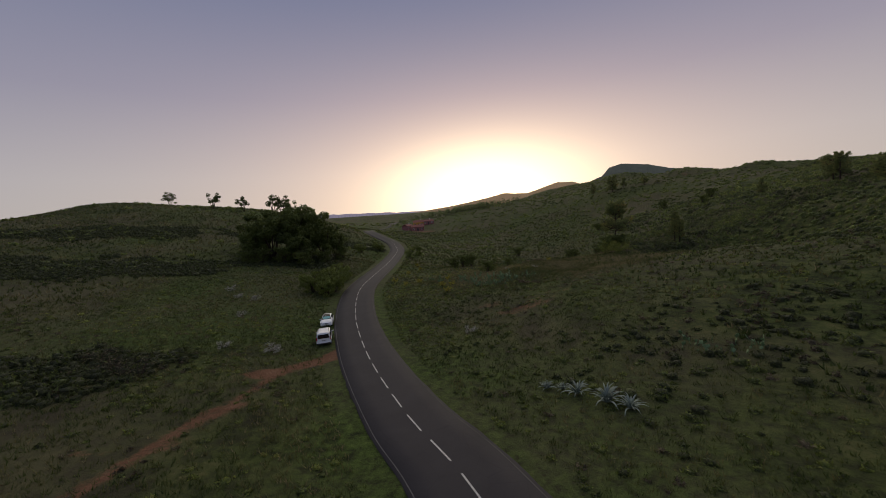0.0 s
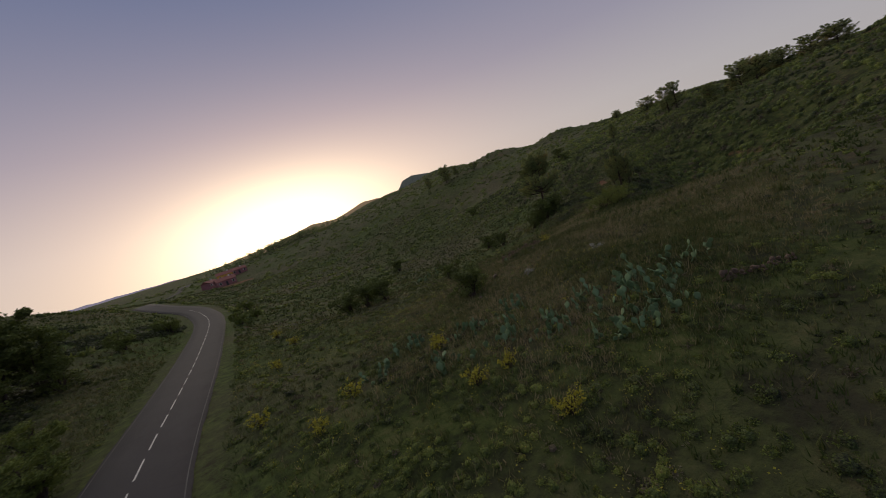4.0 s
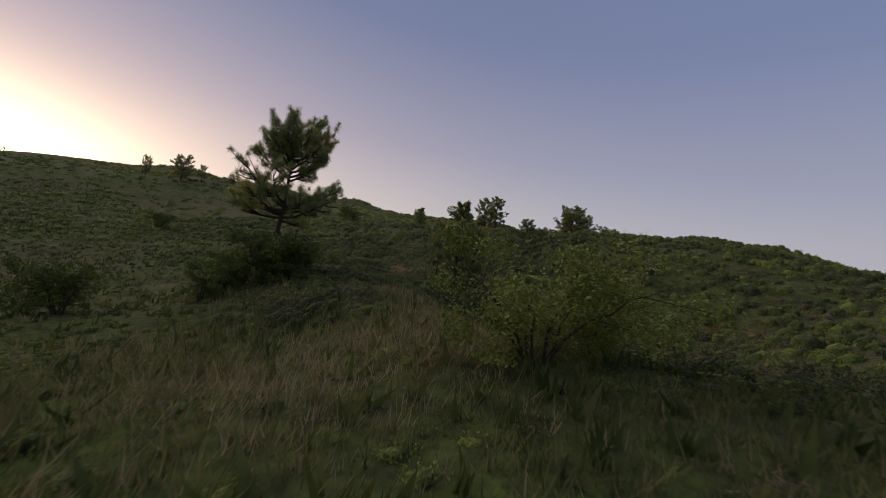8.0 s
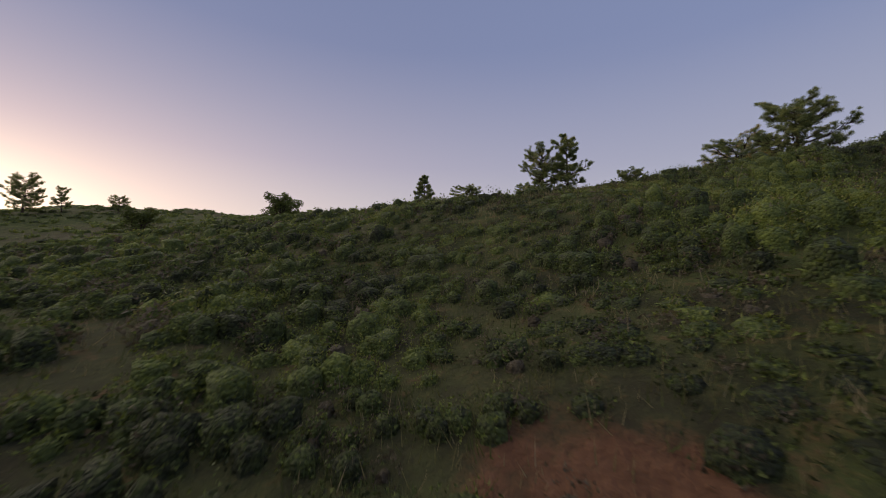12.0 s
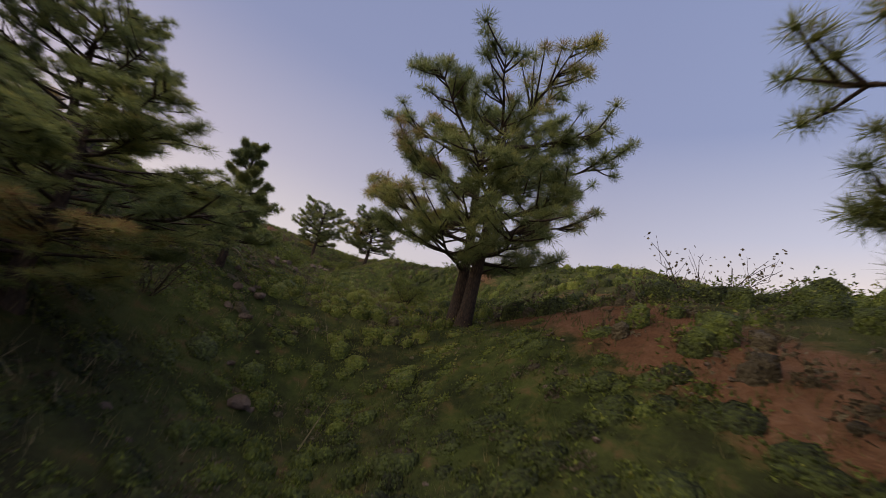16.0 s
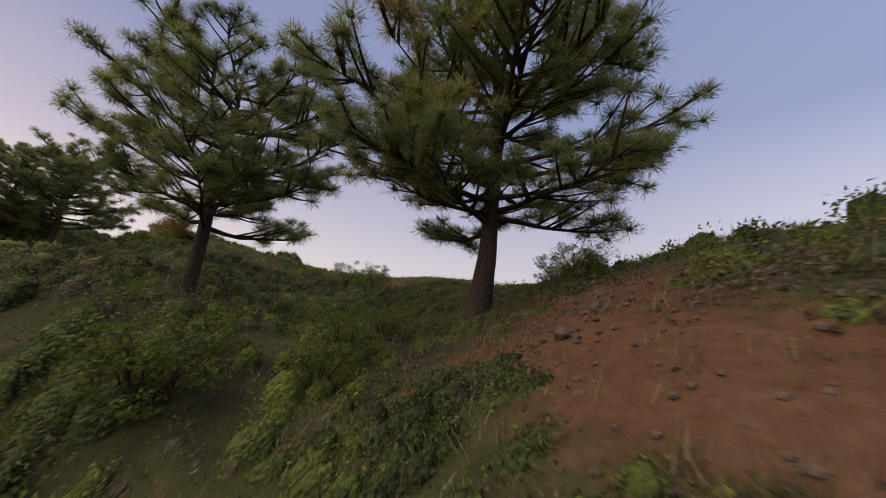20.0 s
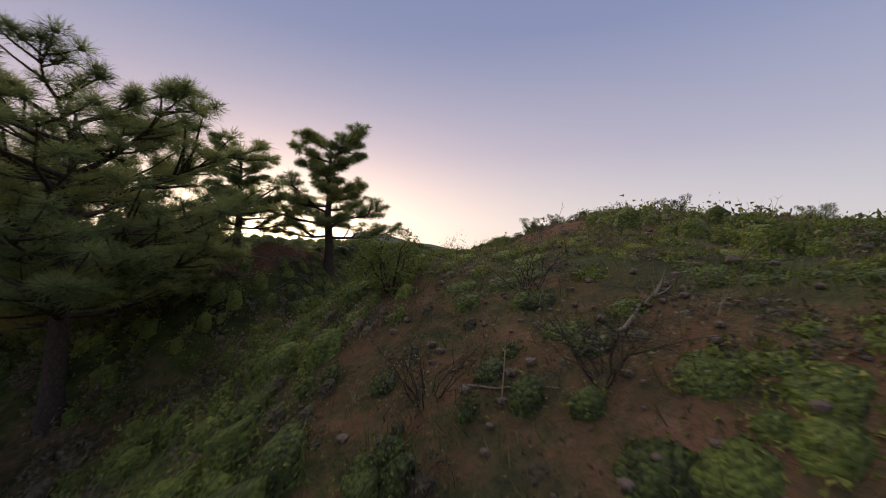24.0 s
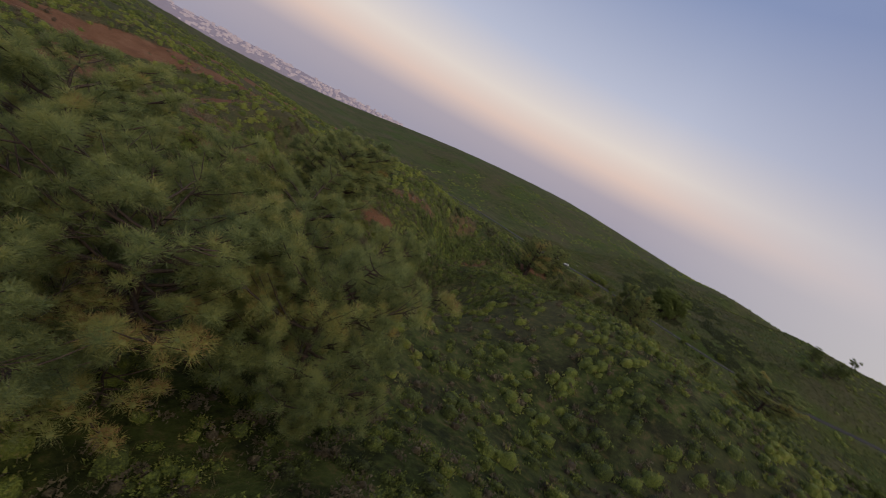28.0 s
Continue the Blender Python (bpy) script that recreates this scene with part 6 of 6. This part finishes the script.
for k, (a, b, r, n) in enumerate([((209.2, 144.6), (210.4, 143.6), 0.04, 4), ((206.6, 134.5), (208.0, 134.6), 0.03, 3), ((209.0, 135.4), (209.9, 134.0), 0.022, 2), ((205.0, 135.4), (205.6, 134.4), 0.016, 1), ((207.6, 143.4), (209.2, 142.2), 0.03, 4), ((122.6, 124.2), (120.4, 123.4), 0.03, 5), ((121.2, 124.6), (119.6, 123.0), 0.025, 4), ((126, 123.4), (124.2, 122.6), 0.03, 4), ((136.4, 123.2), (134.8, 122.6), 0.03, 4), ((204.0, 152.4), (206.0, 153.6), 0.04, 4), ((203.0, 150.6), (204.6, 149.8), 0.03, 3), ((31.0, 88.6), (29.4, 87.4), 0.04, 5), ((100.0, 123.6), (98.4, 122.9), 0.03, 4)]):
    dead_branch(400 + k, a, b, r, n, "bleached dead branch lying on the ground")


def dead_stalk(seed, x, y, tall):
    rng = np.random.default_rng(seed)
    root = thing("dead_stalk", "tall bleached dry flower stalk", "stalk", (x, y, hz(x, y)), "dry flower stalks")
    lean = rng.normal(0, 0.10, 2)
    pts = np.array([(lean[0] * u * tall, lean[1] * u * tall, tall * u - 0.05) for u in (0, 0.3, 0.6, 1.0)]) + rng.normal(0, 0.012, (4, 3))
    v, f = tube(pts, np.array([0.011, 0.009, 0.007, 0.003]) * (0.6 + 0.4 * tall), 6)
    part("stem", mesh_of("stem", v, f, STRAW, smooth=True), root)
    for k in range(rng.integers(1, 4)):
        q = pts[2] + (pts[3] - pts[2]) * rng.random()
        d = unit(rng.normal(size=3) * [1, 1, 0.3] + [0, 0, 0.9]) * tall * rng.uniform(0.12, 0.25)
        v, f = tube(np.stack([q, q + d * 0.5, q + d]), [0.005, 0.004, 0.002], 5)
        part("twig", mesh_of("twig", v, f, STRAW, smooth=True), root)


STRAW = plain("dry_straw_stalk", (0.36, 0.30, 0.18), 0.85, grain=0.3, scale=14, spec=0.1)
stalk_rng = np.random.default_rng(11)
STALKS = [(169.6, 124.1, 0.9), (172.5, 125.0, 0.9), (173.2, 126.2, 0.8), (208.6, 146.0, 1.6), (209.0, 146.6, 1.3), (208.3, 145.3, 1.1), (211.5, 140.5, 1.2), (205.2, 134.9, 0.7), (216.2, 136.7, 1.0), (216.9, 136.9, 1.0), (219.6, 138.6, 0.9), (213.2, 149.2, 1.3), (213.9, 150.2, 1.2), (142.6, 117.2, 1.7), (146.5, 116.5, 1.3), (139.6, 119.0, 1.2), (138.9, 119.5, 1.0), (141.0, 119.3, 1.1)]
STALKS += [(float(x), float(y), float(h)) for x, y, h in zip(stalk_rng.uniform(128, 142, 26), stalk_rng.uniform(116.6, 120.0, 26), stalk_rng.uniform(0.7, 1.3, 26))]
for k, (x, y, h) in enumerate(STALKS):
    dead_stalk(450 + k, x, y, h)


# ---- houses far along the road ----
PLASTER = plain("old_rose_plaster", (0.30, 0.13, 0.13), 0.9, grain=0.15, scale=3)
OCHRE = plain("ochre_plaster", (0.62, 0.36, 0.07), 0.9, grain=0.12, scale=3)
WHITEWALL = plain("whitewash", (0.72, 0.70, 0.66), 0.9, grain=0.08, scale=3)
ROOFTILE = plain("red_roof_tiles", (0.20, 0.065, 0.055), 0.85, grain=0.25, scale=6)


def house(x, y, w, d, h, turn, wall_mat, label):
    z = hz(x, y)
    root = thing("house", label, "house", (x, y, z), "houses down the valley")
    part("wall", box_mesh("wall", (-w / 2, -d / 2, -0.8), (w / 2, d / 2, h), wall_mat, 0.03), root)
    r = 0.35
    v = [(-w / 2 - r, -d / 2 - r, h), (w / 2 + r, -d / 2 - r, h), (w / 2 + r, d / 2 + r, h), (-w / 2 - r, d / 2 + r, h), (-w / 2 - r, 0, h + d * 0.27), (w / 2 + r, 0, h + d * 0.27)]
    roof = part("roof", mesh_of("roof", v, [(0, 1, 5), (0, 5, 4), (2, 3, 4), (2, 4, 5), (0, 4, 3), (1, 2, 5), (0, 3, 2), (0, 2, 1)], ROOFTILE), root)
    part("chimney", box_mesh("chimney", (w * 0.22, -0.3, h), (w * 0.22 + 0.6, 0.3, h + d * 0.27 + 0.6), WHITEWALL, 0.02), roof)
    for k in range(3):
        cx = -w / 2 + w * (k + 0.5) / 3
        for s in (-1, 1):
            if k == 1 and s < 0:
                part("door", box_mesh("door", (cx - 0.5, -d / 2 - 0.03, 0), (cx + 0.5, -d / 2 + 0.05, 2.05), BLACKTRIM, 0.01), root)
                continue
            win = part("window", box_mesh("window", (cx - 0.6, s * d / 2 - 0.05, 1.0), (cx + 0.6, s * d / 2 + 0.05, 2.2), WHITEWALL, 0.02), root)
            part("pane", box_mesh("pane", (cx - 0.48, s * d / 2 - 0.06, 1.12), (cx + 0.48, s * d / 2 + 0.06, 2.08), CARGLASS, 0), win)
    root.matrix_basis = pose(x, y, z, 0, 0, turn)


house(-47, 271, 9, 6, 2.9, 20, PLASTER, "low rose-coloured farmhouse with a red tiled roof")
house(-55, 277, 7, 5, 2.8, 65, PLASTER, "small rose-coloured outbuilding with a red tiled roof")
house(-50, 296, 8, 6, 3.0, 10, OCHRE, "ochre house with a red tiled roof")
house(-44, 303, 9, 5, 2.6, 30, PLASTER, "long low house with a red tiled roof")


# ---- far woods, mountains and coast ----
def far_woods():
    rng = np.random.default_rng(12)
    soup = Soup()
    n = 260
    x, y = rng.normal(-18, 26, n), rng.normal(372, 9, n)
    z = height(x, y)
    for k in range(n):
        t = rng.uniform(2.5, 6.0)
        v, f = tube([(0, 0, -0.3), (0, 0, t * 0.5)], [0.12, 0.08], 4)
        soup.add(v + [x[k], y[k], z[k]], f, 0.1)
        c = rng.normal(0, 1, (46, 3)) * [t * 0.17, t * 0.17, t * 0.2] + [x[k], y[k], z[k] + t * 0.62]
        v, f = leaves(rng, c, unit(rng.normal(size=(46, 3))), np.full(46, t * 0.12))
        soup.add(v, f, rng.uniform(0.02, 0.3))
    tagged(new("far_woods", soup.mesh("far_woods", NEEDLE)), "dark belt of far woods beyond the houses", "woods", kind="stuff")


far_woods()


def ridge(name, away, knots, mat, label, seed, deep=500.0, floor=-60.0):
    """A far mountain ridge: a sloping mesh, its crest set by bearing and rise in degrees to fit the camera's view from
    the valley.
    """
    rng = np.random.default_rng(seed)
    az = np.arange(knots[0][0], knots[-1][0], 0.12)
    el = np.interp(az, [k[0] for k in knots], [k[1] for k in knots])
    crest = 13 + away * np.tan(np.radians(el)) + np.convolve(rng.normal(0, 1, len(az) + 8), np.ones(9) / 9, mode="valid") * away * 0.0013
    rows = []
    for u in np.linspace(0, 1, 9):
        d = away - deep * (1 - u)
        z = floor + (crest - floor) * (1 - (1 - u) ** 1.6) + (rng.normal(0, 0.004 * away, len(az)) * u * (1 - u))
        rows.append(np.c_[d * np.sin(np.radians(az)), d * np.cos(np.radians(az)), z])
    rows.append(np.c_[(away + deep) * np.sin(np.radians(az)), (away + deep) * np.cos(np.radians(az)), np.full(len(az), floor)])
    v, n = np.concatenate(rows), len(az)
    i = (np.arange(len(rows) - 1)[:, None] * n + np.arange(n - 1)).ravel()
    tagged(new(name, mesh_of(name, v, np.c_[i, i + 1, i + n + 1, i + n], mat, smooth=True)), label, "mountain", kind="structure")


def haze_glow_material(name, lo, hi, glow, scale):
    """Distant land; dusk haze is painted on as an even emission of the surface."""
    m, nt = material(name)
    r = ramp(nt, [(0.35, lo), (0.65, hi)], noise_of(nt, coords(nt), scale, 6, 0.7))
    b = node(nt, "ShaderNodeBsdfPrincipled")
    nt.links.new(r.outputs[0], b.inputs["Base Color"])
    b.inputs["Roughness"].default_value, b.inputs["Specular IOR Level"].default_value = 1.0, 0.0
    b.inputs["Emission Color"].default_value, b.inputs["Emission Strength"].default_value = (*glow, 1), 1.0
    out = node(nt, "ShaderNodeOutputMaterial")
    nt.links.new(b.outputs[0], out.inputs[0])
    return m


# third colour: emission that imitates haze, on the low ridge warm sunset light
MESA = haze_glow_material("far_mesa", (0.035, 0.04, 0.032), (0.06, 0.065, 0.05), (0.030, 0.033, 0.032), 0.02)
BROWNRIDGE = haze_glow_material("far_ridge_warm_glow", (0.05, 0.05, 0.035), (0.09, 0.08, 0.05), (0.16, 0.105, 0.065), 0.02)
BLUERIDGE = haze_glow_material("far_ridge_haze_glow", (0.06, 0.06, 0.07), (0.08, 0.08, 0.09), (0.17, 0.15, 0.20), 0.01)
COAST = haze_glow_material("coast_haze_glow", (0.05, 0.045, 0.055), (0.08, 0.07, 0.08), (0.13, 0.11, 0.14), 0.01)
SEA = haze_glow_material("sea_haze_glow", (0.02, 0.025, 0.035), (0.03, 0.035, 0.045), (0.20, 0.185, 0.23), 0.002)
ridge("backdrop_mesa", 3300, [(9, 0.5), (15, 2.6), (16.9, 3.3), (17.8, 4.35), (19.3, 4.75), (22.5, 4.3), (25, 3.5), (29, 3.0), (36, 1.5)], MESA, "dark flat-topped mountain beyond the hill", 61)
ridge("backdrop_ridge", 1500, [(-44, -0.2), (-34, 0.7), (-29, 0.9), (-24, 0.5), (-19.8, -0.1), (-15.7, 0.15), (-10.6, 0.25), (-4.7, 0.8), (0.4, 1.5), (3.2, 2.1), (6.9, 1.9), (11.1, 3.1), (13, 3.0), (17, 1.5)], BROWNRIDGE, "low ridge with a warm painted glow under the sunset", 62, 350)
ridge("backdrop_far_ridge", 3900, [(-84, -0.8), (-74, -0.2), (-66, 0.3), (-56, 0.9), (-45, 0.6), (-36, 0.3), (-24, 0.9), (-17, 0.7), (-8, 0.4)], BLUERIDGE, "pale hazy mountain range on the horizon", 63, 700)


def sea_and_town():
    v = [(-9000, -9000, -150), (9000, -9000, -150), (9000, -1500, -150), (-9000, -1500, -150)]
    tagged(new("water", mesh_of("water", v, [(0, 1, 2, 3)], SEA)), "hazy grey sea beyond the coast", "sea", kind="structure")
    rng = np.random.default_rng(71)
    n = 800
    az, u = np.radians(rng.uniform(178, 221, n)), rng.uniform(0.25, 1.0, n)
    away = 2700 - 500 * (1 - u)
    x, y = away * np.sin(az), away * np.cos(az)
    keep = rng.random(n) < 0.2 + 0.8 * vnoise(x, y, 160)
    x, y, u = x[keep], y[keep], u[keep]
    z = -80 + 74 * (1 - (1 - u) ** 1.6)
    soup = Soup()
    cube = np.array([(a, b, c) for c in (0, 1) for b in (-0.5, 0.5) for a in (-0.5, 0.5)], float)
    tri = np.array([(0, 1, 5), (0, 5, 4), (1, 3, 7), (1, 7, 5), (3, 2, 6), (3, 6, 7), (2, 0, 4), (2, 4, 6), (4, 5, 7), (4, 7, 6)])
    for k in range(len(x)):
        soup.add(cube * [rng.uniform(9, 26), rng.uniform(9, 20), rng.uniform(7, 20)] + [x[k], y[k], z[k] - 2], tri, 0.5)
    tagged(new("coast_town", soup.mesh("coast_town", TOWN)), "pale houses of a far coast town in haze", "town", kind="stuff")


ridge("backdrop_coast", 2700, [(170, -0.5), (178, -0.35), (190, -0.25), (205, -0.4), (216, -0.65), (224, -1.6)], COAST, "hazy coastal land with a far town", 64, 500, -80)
TOWN = haze_glow_material("pale_town_walls", (0.20, 0.17, 0.18), (0.32, 0.28, 0.28), (0.12, 0.10, 0.125), 0.05)
sea_and_town()
